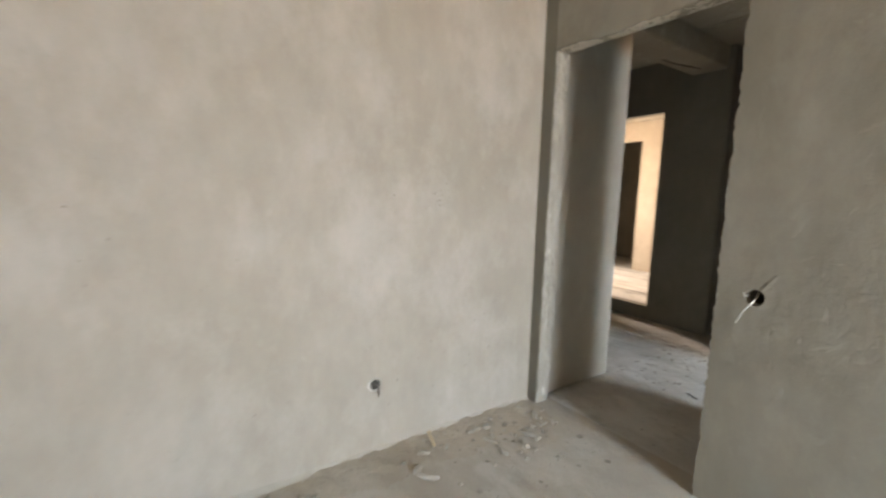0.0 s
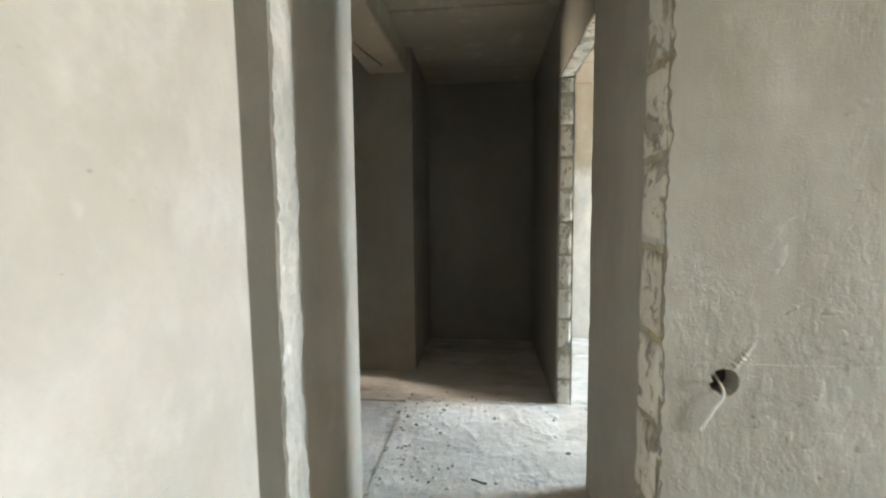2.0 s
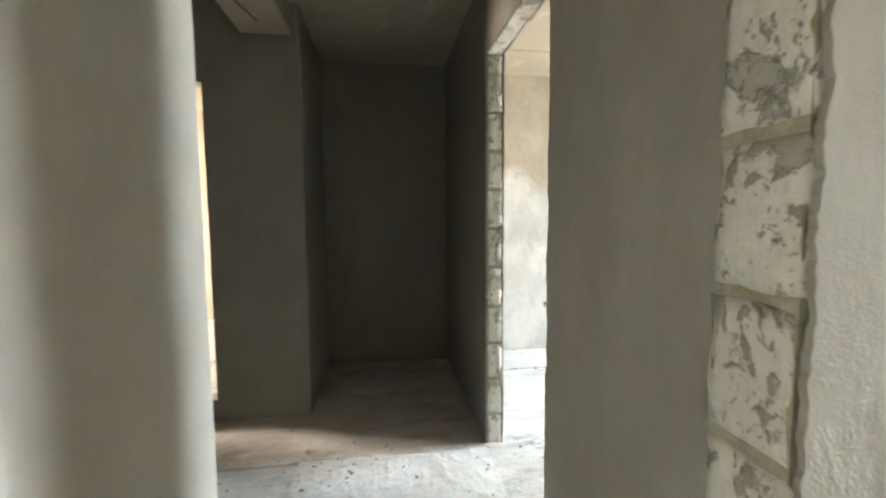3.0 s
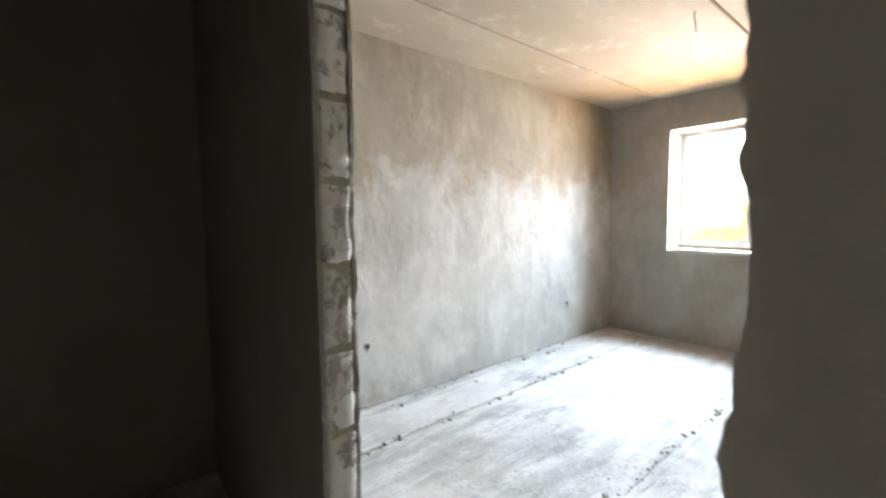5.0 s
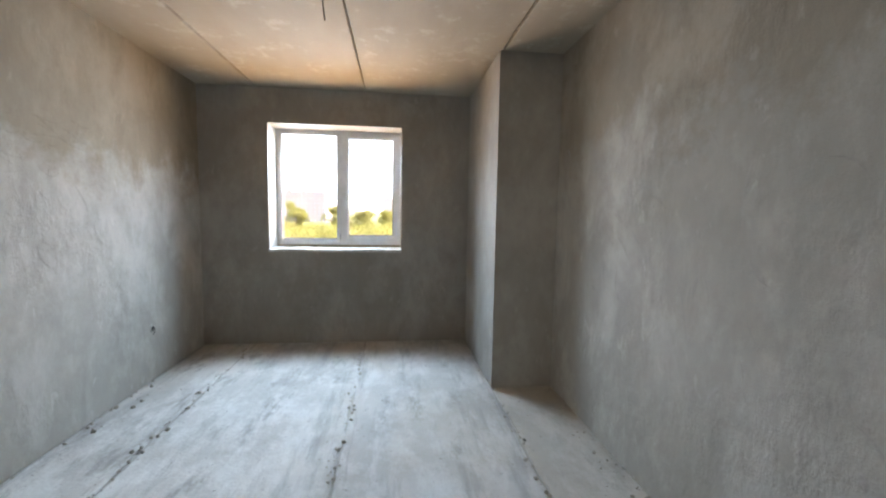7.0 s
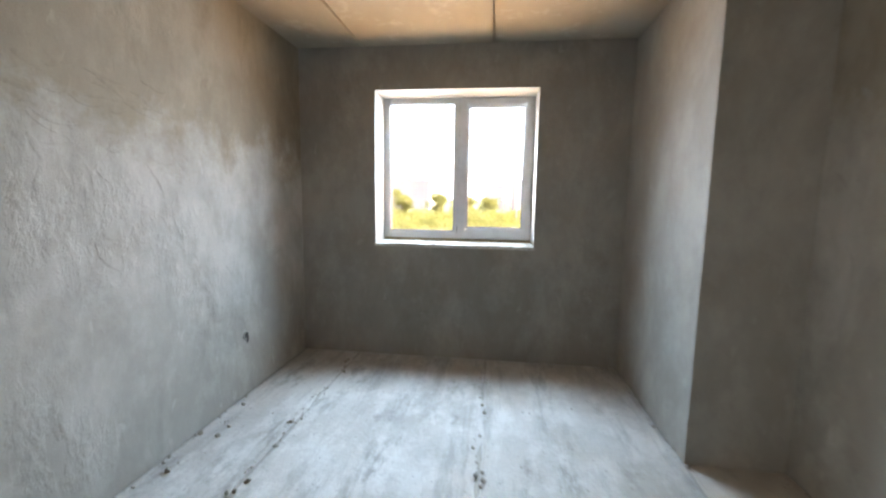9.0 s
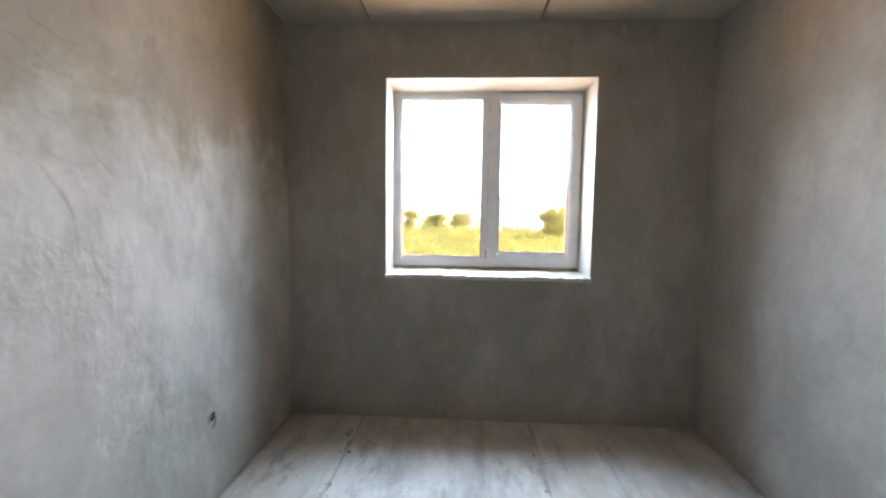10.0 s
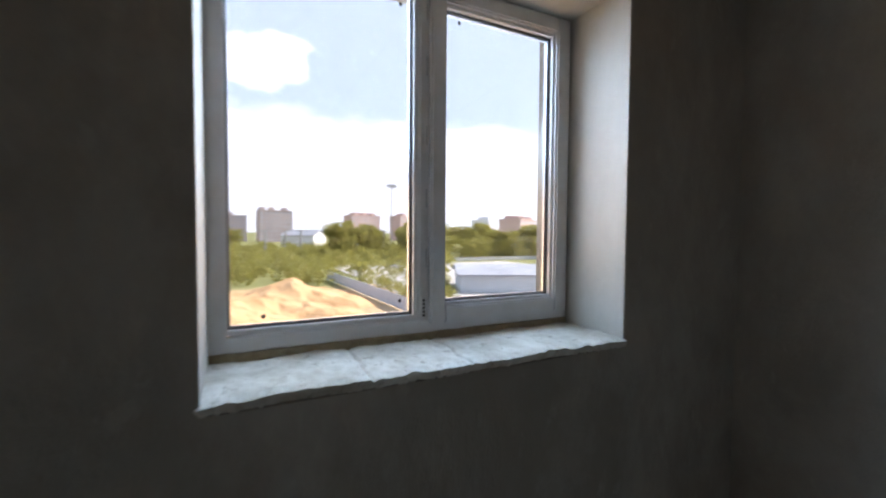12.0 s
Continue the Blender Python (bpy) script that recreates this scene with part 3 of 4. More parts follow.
# glazing bead of the fixed pane
bm = bmesh.new()
for y0, y1, z0, z1 in ((2.176, G1[0], G1[2] - 0.018, G1[3] + 0.012), (G1[1] - 0.002, G1[1] + 0.003, G1[2] - 0.018, G1[3] + 0.012),
                       (G1[0], G1[1] - 0.002, G1[2] - 0.018, G1[2]), (G1[0], G1[1] - 0.002, G1[3], G1[3] + 0.012)):
    add_box(bm, WX + 0.012, WX + 0.04, y0, y1, z0, z1, bevel=0.003)
part("glazing_bead", bm, pvc_mat, win)
sash = bar("sash", 2.075, 2.135, 1.088, 2.342, WX - 0.018, WX + 0.05, bevel=0.007)
bm = bmesh.new()
add_box(bm, WX - 0.018, WX + 0.05, 1.476, 1.546, 1.088, 2.342, bevel=0.007)
add_box(bm, WX - 0.0175, WX + 0.0495, 1.545, 2.076, 1.088, G2[2] - 0.012, bevel=0.007)
add_box(bm, WX - 0.0175, WX + 0.0495, 1.545, 2.076, G2[3] + 0.012, 2.342, bevel=0.007)
part("sash_frame", bm, pvc_mat, sash)
bm = bmesh.new()
for y0, y1, z0, z1 in ((G2[1], 2.076, G2[2] - 0.012, G2[3] + 0.012), (1.545, G2[0], G2[2] - 0.012, G2[3] + 0.012),
                       (G2[0], G2[1], G2[2] - 0.012, G2[2]), (G2[0], G2[1], G2[3], G2[3] + 0.012)):
    add_box(bm, WX + 0.002, WX + 0.03, y0, y1, z0, z1, bevel=0.003)
part("glazing_bead", bm, pvc_mat, sash)


def gasket(g, x, parent):
    bm = bmesh.new()
    y0, y1, z0, z1 = g
    t = 0.003
    add_box(bm, x, x + 0.01, y0, y0 + t, z0, z1)
    add_box(bm, x, x + 0.01, y1 - t, y1, z0, z1)
    add_box(bm, x, x + 0.01, y0 + t, y1 - t, z0, z0 + t)
    add_box(bm, x, x + 0.01, y0 + t, y1 - t, z1 - t, z1)
    part("gasket", bm, rubber_mat, parent, "black rubber gasket")
    bm = bmesh.new()
    t = 0.009
    add_box(bm, x + 0.012, x + 0.026, y0, y0 + t, z0, z1)
    add_box(bm, x + 0.012, x + 0.026, y1 - t, y1, z0, z1)
    add_box(bm, x + 0.012, x + 0.026, y0 + t, y1 - t, z0, z0 + t)
    add_box(bm, x + 0.012, x + 0.026, y0 + t, y1 - t, z1 - t, z1)
    part("spacer", bm, spacer_mat, parent, "grey metal spacer of the double glazing")
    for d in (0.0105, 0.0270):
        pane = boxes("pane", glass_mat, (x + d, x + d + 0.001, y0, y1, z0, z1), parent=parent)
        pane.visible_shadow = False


spacer_mat = simple("spacer_metal", (0.42, 0.43, 0.45), (0.52, 0.53, 0.55), 30, 0.4, metal=0.7)
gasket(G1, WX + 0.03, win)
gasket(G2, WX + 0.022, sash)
# hinge slots on the mullion and an illegible printed mark
for z in (1.30, 1.52, 1.75, 2.0, 2.2):
    boxes("slot", spacer_mat, (WX - 0.0015, WX + 0.004, 2.144, 2.150, z, z + 0.07), parent=win, label="grey hinge slot")
for i in range(5):
    boxes("printed_mark", rubber_mat, (WX - 0.001, WX + 0.004, 2.151, 2.160, 1.118 + i * 0.014, 1.126 + i * 0.014), parent=win, label="small black printed mark")
# stickers left on the glass
for y, z, g in ((2.700, 1.157, 0), (2.235, 1.176, 0), (2.235, 2.252, 0), (2.715, 2.240, 0), (1.998, 2.236, 1)):
    bm = bmesh.new()
    add_box(bm, -0.0008, 0.0, -0.0065, 0.0065, -0.004, 0.004)
    add_box(bm, -0.0012, -0.0002, -0.0035, 0.0035, -0.0075, 0.0075)
    st = part("glass_pad", bm, rubber_mat, win if g == 0 else sash, "small dark pad stuck to the glass")
    st.location = (WX + (0.0403 if g == 0 else 0.0323), y, z)
    st.rotation_euler = (radians(20), 0, 0)

# rough sill and remains of mounting foam
bm = bmesh.new()
nu, nv = 150, 12
top = [[None] * (nv + 1) for _ in range(nu + 1)]
for i in range(nu + 1):
    y = WY0 - 0.008 + (WY1 - WY0 + 0.016) * i / nu
    edge = XW - 0.004 + 0.012 * noise.noise((y * 9, 1.3, 0)) + 0.008 * noise.noise((y * 33, 7, 0))
    for j in range(nv + 1):
        x = edge + (WX + 0.06 - edge) * j / nv
        z = WZ0 + 0.004 + 0.006 * noise.noise((x * 9, y * 9, 3)) + 0.004 * noise.noise((x * 30, y * 30, 9)) - (0.007 + 0.006 * noise.noise((y * 21, 3, 3)) if j == 0 else 0) - 0.009 * max(math.exp(-((y - 2.43 - 0.02 * noise.noise((x * 8, 2, 5))) / 0.007) ** 2), 0.7 * math.exp(-((y - 2.12 - 0.02 * noise.noise((x * 8, 7, 5))) / 0.006) ** 2))
        top[i][j] = bm.verts.new((x, y, z))
for i in range(nu):
    for j in range(nv):
        bm.faces.new((top[i][j], top[i][j + 1], top[i + 1][j + 1], top[i + 1][j]))
front = [bm.verts.new((top[i][0].co.x + 0.006, top[i][0].co.y, WZ0 - 0.028 + 0.008 * noise.noise((i * 0.7, 2, 2)))) for i in range(nu + 1)]
for i in range(nu):
    bm.faces.new((top[i][0], top[i + 1][0], front[i + 1], front[i]))
bmesh.ops.recalc_face_normals(bm, faces=bm.faces)
structure(part("window_sill", bm, sill_mat), "rough unfinished concrete window sill with a broken edge", "window sill")
bm = bmesh.new()
add_box(bm, WX - 0.012, WX + 0.06, WY0 + 0.004, WY1 - 0.004, WZ0 - 0.004, FZ0 + 0.002)
bmesh.ops.subdivide_edges(bm, edges=bm.edges[:], cuts=30, use_grid_fill=True)
for v in bm.verts:
    v.co.x += 0.014 * noise.noise(v.co * 18)
    v.co.z += 0.003 * noise.noise(v.co * 40)
tagged(part("foam_strip", bm, foam_mat), "dirty brown mounting foam under the window frame", "foam strip", kind="structure")

# window of the first room, out of view but for its light
win2 = new("window_2")
structure(win2, "white plastic window of the first room", "window")
for y0, y1, z0, z1 in ((AW0, AW0 + 0.07, WZ0, WZ1), (AW1 - 0.07, AW1, WZ0, WZ1), (AW0 + 0.07, AW1 - 0.07, WZ0, WZ0 + 0.07), (AW0 + 0.07, AW1 - 0.07, WZ1 - 0.07, WZ1), (-0.85, -0.77, WZ0 + 0.07, WZ1 - 0.07)):
    boxes("window_frame", pvc_mat, (WX, WX + 0.07, y0, y1, z0, z1), parent=win2, bevel=0.006)

# ---- floors ----
slab_floor = structure(boxes("floor", mortar_mat, (-4.6, XO - 0.02, -3.72, 6.9, -0.22, -0.006)), "bare concrete slab floor with mortar joints", "floor")
for i, (a, b) in enumerate(zip([-3.72, -2.75, -1.85, 0.715, 1.835, 3.0], [-2.75, -1.85, 0.715, 1.835, 3.0, YBL - 0.003])):
    for x0, x1 in ((-2.9, 5.99),):
        bm = bmesh.new()
        n = 220
        rows = []
        for k in range(n + 1):
            x = x0 + (x1 - x0) * k / n
            ja = 0.008 + 0.013 * max(-0.4, noise.noise((x * 2.3, a, 1))) + 0.008 * noise.noise((x * 31, a, 4))
            jb_ = 0.008 + 0.013 * max(-0.4, noise.noise((x * 2.3, b, 2))) + 0.008 * noise.noise((x * 31, b, 5))
            rows.append([bm.verts.new(p) for p in ((x, a + ja, -0.012), (x, a + ja + 0.006, 0), (x, b - jb_ - 0.006, 0), (x, b - jb_, -0.012))])
        for p, q in zip(rows, rows[1:]):
            for k in range(3):
                bm.faces.new((p[k], q[k], q[k + 1], p[k + 1]))
        bmesh.ops.recalc_face_normals(bm, faces=bm.faces)
        part("floor_slab", bm, dusty_mat if i < 3 else floor_mat, slab_floor)
structure(boxes("floor_c", floor_mat, (-4.4, -0.16, 3.66, 5.32, -0.1, 0.0)), "bare concrete floor of a sunlit room", "floor")

# ---- outside ----
s = Nodes("dry_ground", 0.95)
pale = s.mix(s.ramp(s.noise(0.12, 6, 0.65), 0.35, 0.65), (0.38, 0.265, 0.145), (0.48, 0.36, 0.215))
grass = s.mix(s.noise(0.9, 5, 0.7), (0.10, 0.115, 0.03), (0.20, 0.19, 0.06))
sep = s.n.new("ShaderNodeSeparateXYZ")
s.l.new(s.tc.outputs["Object"], sep.inputs[0])
edge = s.math("ADD", s.math("MULTIPLY", sep.outputs["X"], 0.01), s.math("MULTIPLY", s.noise(0.05, 5, 0.6), 0.3))
s.color(s.mix(s.ramp(edge, 0.76, 0.84), pale, grass))
s.bump(s.noise(0.7, 6, 0.65), 0.25)
ground_mat = s.mat
structure(boxes("ground", ground_mat, (-2000, 4500, -4000, 4000, GROUND - 0.5, GROUND)), "dry sandy ground with patches of grass", "ground")
low = simple("render_grey", (0.5, 0.48, 0.44), (0.58, 0.56, 0.52), 0.8)
structure(boxes("wall_lower_storeys", low, (-4.6, XO, -3.72, 6.9, GROUND, -0.221)), "plain rendered lower storeys of the house", "wall")

# dug sand in low heaps
sand_mat = simple("dug_sand", (0.42, 0.25, 0.115), (0.54, 0.35, 0.18), 0.35, 0.95, 0.2, 1.1)
bm = bmesh.new()
nx, ny = 46, 60
gv = []
for i in range(nx + 1):
    row = []
    for j in range(ny + 1):
        u, v = i / nx, j / ny
        x, y = 30 + 36 * u, -12.0 + 40 * v
        rim = min(1.0, 5 * min(u, 1 - u, v, 1 - v))
        h = rim * (1.0 + 1.5 * noise.noise((x * 0.16, y * 0.16, 0)) + 0.8 * noise.noise((x * 0.45, y * 0.45, 3)) + 0.25 * noise.noise((x * 1.3, y * 1.3, 3)))
        row.append(bm.verts.new((x, y, GROUND - 0.1 + max(0.0, h))))
    gv.append(row)
for i in range(nx):
    for j in range(ny):
        bm.faces.new((gv[i][j], gv[i + 1][j], gv[i + 1][j + 1], gv[i][j + 1]))
structure(part("sand_heaps", bm, sand_mat), "heaps of orange dug sand on the building plot", "ground")
asphalt = simple("yard_asphalt", (0.286, 0.277, 0.267), (0.429, 0.417, 0.4), 0.3, 0.9, 0.01, 6)
structure(boxes("yard", asphalt, (40, 100, -64, -16, GROUND - 0.3, GROUND + 0.04)), "pale grey asphalt yard", "pavement")

leaf_a = Nodes("leaves", 0.75)
gi = leaf_a.n.new("ShaderNodeNewGeometry")
leaf_a.color(leaf_a.mix(gi.outputs["Random Per Island"], (0.14, 0.138, 0.036), (0.28, 0.255, 0.075)))
l_tr = leaf_a.n.new("ShaderNodeBsdfTranslucent")
l_tr.inputs["Color"].default_value = (0.32, 0.30, 0.07, 1)
l_mix = leaf_a.n.new("ShaderNodeMixShader")
l_mix.inputs[0].default_value = 0.5
leaf_a.l.new(leaf_a.bsdf.outputs[0], l_mix.inputs[1])
leaf_a.l.new(l_tr.outputs[0], l_mix.inputs[2])
leaf_out = next(n for n in leaf_a.n if n.type == "OUTPUT_MATERIAL")
leaf_a.l.new(l_mix.outputs[0], leaf_out.inputs["Surface"])
leaf_mat = leaf_a.mat
bark = simple("bark", (0.10, 0.075, 0.05), (0.16, 0.12, 0.08), 2.0, 0.95)


def foliage(bm, center, radius, count, size, rng, squash=0.8):
    """Leaf clumps as small folded blades scattered through lobes."""
    for _ in range(count):
        d = Vector((rng.gauss(0, 1), rng.gauss(0, 1), rng.gauss(0, 1))).normalized() * radius * rng.uniform(0.45, 1.0)
        p = Vector(center) + Vector((d.x, d.y, d.z * squash))
        m = Euler((rng.uniform(0, 6.3), rng.uniform(0, 6.3), rng.uniform(0, 6.3))).to_matrix()
        k = size * rng.uniform(0.6, 1.4)
        vs = [bm.verts.new(p + m @ Vector(q) * k) for q in ((-0.5, 0, 0), (0, -0.32, 0.12), (0.5, 0, 0), (0, 0.32, 0.12))]
        bm.faces.new(vs)


def tree(height, spread, seed):
    rng = random.Random(seed)
    t = new("tree")
    bm = bmesh.new()
    bmesh.ops.create_cone(bm, cap_ends=True, segments=7, radius1=0.28, radius2=0.12, depth=height * 0.6, matrix=Matrix.Translation((0, 0, height * 0.3)))
    lobes = []
    for k in range(14):
        a, r = rng.uniform(0, 6.28), spread * rng.uniform(0.1, 0.62)
        c = Vector((r * math.cos(a), r * math.sin(a), height * rng.uniform(0.25, 0.88)))
        lobes.append((c, spread * rng.uniform(0.28, 0.5)))
        base = Vector((0, 0, height * rng.uniform(0.25, 0.5)))
        d = c - base
        bmesh.ops.create_cone(bm, cap_ends=True, segments=5, radius1=0.1, radius2=0.03, depth=d.length,
                              matrix=Matrix.Translation((base + c) / 2) @ d.to_track_quat("Z", "Y").to_matrix().to_4x4())
    part("trunk", bm, bark, t)
    bm = bmesh.new()
    for c, r in lobes:
        foliage(bm, c, r, 170, 0.6, rng)
    part("crown", bm, leaf_mat, t)
    return tagged(t, "leafy green tree with an uneven crown", "tree", "trees beyond the building plot")


kinds = [tree(11, 5.2, 1), tree(13.5, 4.8, 2), tree(9, 5.4, 3)]
spots = [(118, -22), (126, -29), (150, -44), (140, -36), (138, -50), (122, -44), (112, -50), (96, -38), (158, -32), (170, -62), (128, -70), (118, -76), (110, -82),
         (134, -82), (104, -88), (146, -78), (150, -90), (160, 14), (172, 26), (150, 36), (180, 4), (125, -92), (98, -96), (140, -98), (165, -84)]
rng = random.Random(5)
for i, (x, y) in enumerate(spots):
    if i < 3:
        kinds[i].matrix_basis = pose(x, y, GROUND, 0, 0, 40 * i)
    else:
        copy_thing(kinds[i % 3], pose(x, y, GROUND, 0, 0, rng.uniform(0, 360)))

# the thicket of shrubs, uncountable
bm = bmesh.new()
rng = random.Random(11)
for _ in range(760):
    x = rng.uniform(66, 185)
    y = rng.uniform(-0.53 * x + 6, 0.3 * x + 8) if x > 77 else rng.uniform(-9, 30)
    r = rng.uniform(1.1, 2.4) * (1 + 0.004 * (x - 66))
    foliage(bm, (x, y, GROUND + r * 0.7), r, 62, 0.5 + 0.003 * (x - 66), rng, 0.85)
for _ in range(90):
    x = rng.uniform(46, 80)
    y = rng.uniform(-0.53 * x + 5, -14.5)
    r = rng.uniform(0.5, 1.3)
    foliage(bm, (x, y, GROUND + r * 0.6), r, 46, 0.35, rng, 0.8)
tagged(part("shrub_thicket", bm, leaf_mat), "dense yellow-green shrubs behind the sand", "shrubs", kind="stuff")
bm = bmesh.new()
for _ in range(240):
    x, y = rng.uniform(112, 122), rng.uniform(-125, -60)
    r = rng.uniform(1.8, 3.0)
    foliage(bm, (x, y, GROUND + r * 1.25), r, 60, 0.6, rng, 1.5)
tagged(part("hedge_row", bm, leaf_mat), "row of green shrubs along the yard", "shrubs", kind="stuff")

# fence of grey-blue sheets
fence_mat = simple("fence_metal", (0.384, 0.432, 0.518), (0.518, 0.566, 0.643), 0.5, 0.6)
fence = tagged(new("fence"), "long grey-blue metal site fence on sandy ground", "fence")
fa, fb = Vector((74, -10.6, GROUND)), Vector((30, -12.8, GROUND))
n = 18
ang = math.degrees(math.atan2(fb.y - fa.y, fb.x - fa.x))
step = (fb - fa) / n
bm = bmesh.new()
for k in range(9):
    add_box(bm, -1.18 + k * 0.262, -1.18 + k * 0.262 + 0.2, -0.02, 0.02, 0.1, 1.5)
    add_box(bm, -1.0 + k * 0.262, -0.9 + k * 0.262, -0.005, 0.005, 0.1, 1.5)
panel_me = part("panel", bm, fence_mat, fence).data
bm = bmesh.new()
add_box(bm, -0.04, 0.04, -0.05, 0.05, 0, 1.6)
post_me = part("post", bm, fence_mat, fence).data
for ob, off in zip(fence.children, (0.5, 0)):
    ob.matrix_basis = Matrix.Translation(fa + step * off) @ pose(0, 0, 0, 0, 0, ang)
for k in range(1, n):
    for me, nm, off in ((panel_me, "panel", 0.5), (post_me, "post", 0)):
        ob = new(nm, me)
        ob.parent = fence
        ob.matrix_basis = Matrix.Translation(fa + step * (k + off)) @ pose(0, 0, 0, 0, 0, ang)

# long low shed with a pale gable
shed_wall = simple("shed_white", (0.64, 0.63, 0.62), (0.75, 0.75, 0.75), 0.4)
shed_roof = simple("shed_roof", (0.22, 0.23, 0.26), (0.3, 0.31, 0.34), 0.4, 0.5)


def gabled(name, x, y, z, lx, ly, hw, hr, wall, roof, turn, label, category):
    t = tagged(new(name), label, category)
    bm = bmesh.new()
    p = [(-lx / 2, -ly / 2), (lx / 2, -ly / 2), (lx / 2, ly / 2), (-lx / 2, ly / 2)]
    lo = [bm.verts.new((*q, 0)) for q in p]
    hi = [bm.verts.new((*q, hw)) for q in p]
    ra, rb = bm.verts.new((0, -ly / 2, hw + hr)), bm.verts.new((0, ly / 2, hw + hr))
    for i in range(4):
        bm.faces.new((lo[i], lo[(i + 1) % 4], hi[(i + 1) % 4], hi[i]))
    bm.faces.new((hi[0], hi[1], ra))
    bm.faces.new((hi[2], hi[3], rb))
    part("wall", bm, wall, t)
    bm = bmesh.new()
    o = 0.5
    for sx in (-1, 1):
        e = sx * (lx / 2 + o)
        zz = hw - hr * o / (lx / 2)
        v = [bm.verts.new(q) for q in ((0, -ly / 2 - o, hw + hr + 0.05), (e, -ly / 2 - o, zz + 0.05), (e, ly / 2 + o, zz + 0.05), (0, ly / 2 + o, hw + hr + 0.05))]
        bm.faces.new(v)
    got = bmesh.ops.extrude_face_region(bm, geom=bm.faces[:])
    for v in got["geom"]:
        if isinstance(v, bmesh.types.BMVert):
            v.co.z += 0.2
    bmesh.ops.recalc_face_normals(bm, faces=bm.faces)
    part("roof", bm, roof, t)
    t.matrix_basis = pose(x, y, z, 0, 0, turn)
    return t


gabled("shed", 186, -22.5, GROUND, 10, 15, 6.4, 2.2, shed_wall, shed_roof, -40, "long white shed with a grey pitched roof", "shed")
g = gabled("garage", 53.5, -31.5, GROUND, 10, 13, 2.3, 0.9, simple("garage_wall", (0.429, 0.462, 0.495), (0.561, 0.594, 0.627), 0.4), simple("garage_roof", (0.221, 0.24, 0.28), (0.32, 0.341, 0.379), 0.3, 0.95), -24,
           "low garage with a wide shallow grey roof", "garage")
boundary = simple("boundary_white", (0.5, 0.49, 0.46), (0.6, 0.59, 0.56), 0.4)
structure(boxes("yard_wall", boundary, (105, 105.3, -112, -50, GROUND, GROUND + 1.0)), "low white wall along the yard", "wall")

# apartment houses far off
brick_mats = [simple("house_brown", (0.345, 0.285, 0.285), (0.45, 0.375, 0.36), 0.05), simple("house_pink", (0.465, 0.33, 0.3), (0.6, 0.435, 0.39), 0.05), simple("house_white", (0.624, 0.624, 0.636), (0.75, 0.75, 0.75), 0.05)]
pane_far = simple("far_pane", (0.288, 0.346, 0.432), (0.49, 0.547, 0.634), 0.2, 0.2)
win_me = None


def house(x, y, width, depth, height, mat, turn, label, steps=()):
    global win_me
    t = tagged(new("apartment_building"), label, "building", "apartment houses on the skyline")
    bm = bmesh.new()
    add_box(bm, -depth / 2, depth / 2, -width / 2, width / 2, 0, height)
    part("wall", bm, mat, t)
    bm = bmesh.new()
    add_box(bm, -depth / 2 - 0.3, depth / 2 + 0.3, -width / 2 - 0.3, width / 2 + 0.3, height + 0.004, height + 0.7)
    roof = part("roof", bm, mat, t)
    for q in steps:
        boxes("roof_housing", mat, (-depth / 3, depth / 3, q * width - 1.6, q * width + 1.6, height + 0.704, height + 3.2), parent=roof)
    nf, nc = max(2, int(height / 3)), max(2, int(width / 3.2))
    for i in range(nf):
        for j in range(nc):
            if win_me is None:
                bm = bmesh.new()
                add_box(bm, -0.06, 0.06, -0.75, 0.75, -0.7, 0.7)
                ob = part("window", bm, pane_far, t)
                win_me = ob.data
            else:
                ob = new("window", win_me)
                ob.parent = t
            ob.location = (-depth / 2, -width / 2 + (j + 0.5) * width / nc, (i + 0.55) * height / nf)
    t.matrix_basis = pose(x, y, GROUND, 0, 0, turn)


house(352, -23.5, 24, 16, 23.5, brick_mats[0], 6, "tall brown brick apartment building on the skyline", (-0.3, 0.1, 0.38))
house(372, 4, 16, 14, 20, brick_mats[0], 2, "brown apartment building partly hidden by trees", (0.2,))
house(390, -104, 30, 16, 23, brick_mats[1], 14, "pinkish apartment building behind trees", (-0.3, 0.0, 0.3))
house(372, -138, 18, 16, 22.5, brick_mats[1], 18, "pinkish apartment building behind the mast", (0.1,))
house(260, -190, 44, 16, 17.5, brick_mats[1], 36, "long pinkish apartment building on the skyline", (-0.4, -0.2, 0.1, 0.35))
house(268, -164, 14, 14, 17, brick_mats[2], 30, "white apartment tower on the skyline", (0.0,))
house(330, 70, 36, 16, 22, brick_mats[0], -10, "brown apartment building on the skyline", (0.0, 0.3))

# floodlight mast
steel = simple("mast_steel", (0.2, 0.2, 0.2), (0.3, 0.3, 0.296), 0.5, 0.5)
mast = tagged(new("floodlight_mast"), "tall pale steel mast with floodlights on top", "mast")
bm = bmesh.new()
bmesh.ops.create_cone(bm, cap_ends=True, segments=8, radius1=0.34, radius2=0.2, depth=27, matrix=Matrix.Translation((0, 0, 13.5)))
part("pole", bm, steel, mast)
boxes("crossarm", steel, (-0.15, 0.15, -2.2, 2.2, 26.2, 26.5), parent=mast)
for k in range(4):
    boxes("floodlight", steel, (-0.5, 0.3, -2.0 + k * 1.15, -1.3 + k * 1.15, 26.6, 27.5), parent=mast)
mast.location = (165, -54, GROUND)


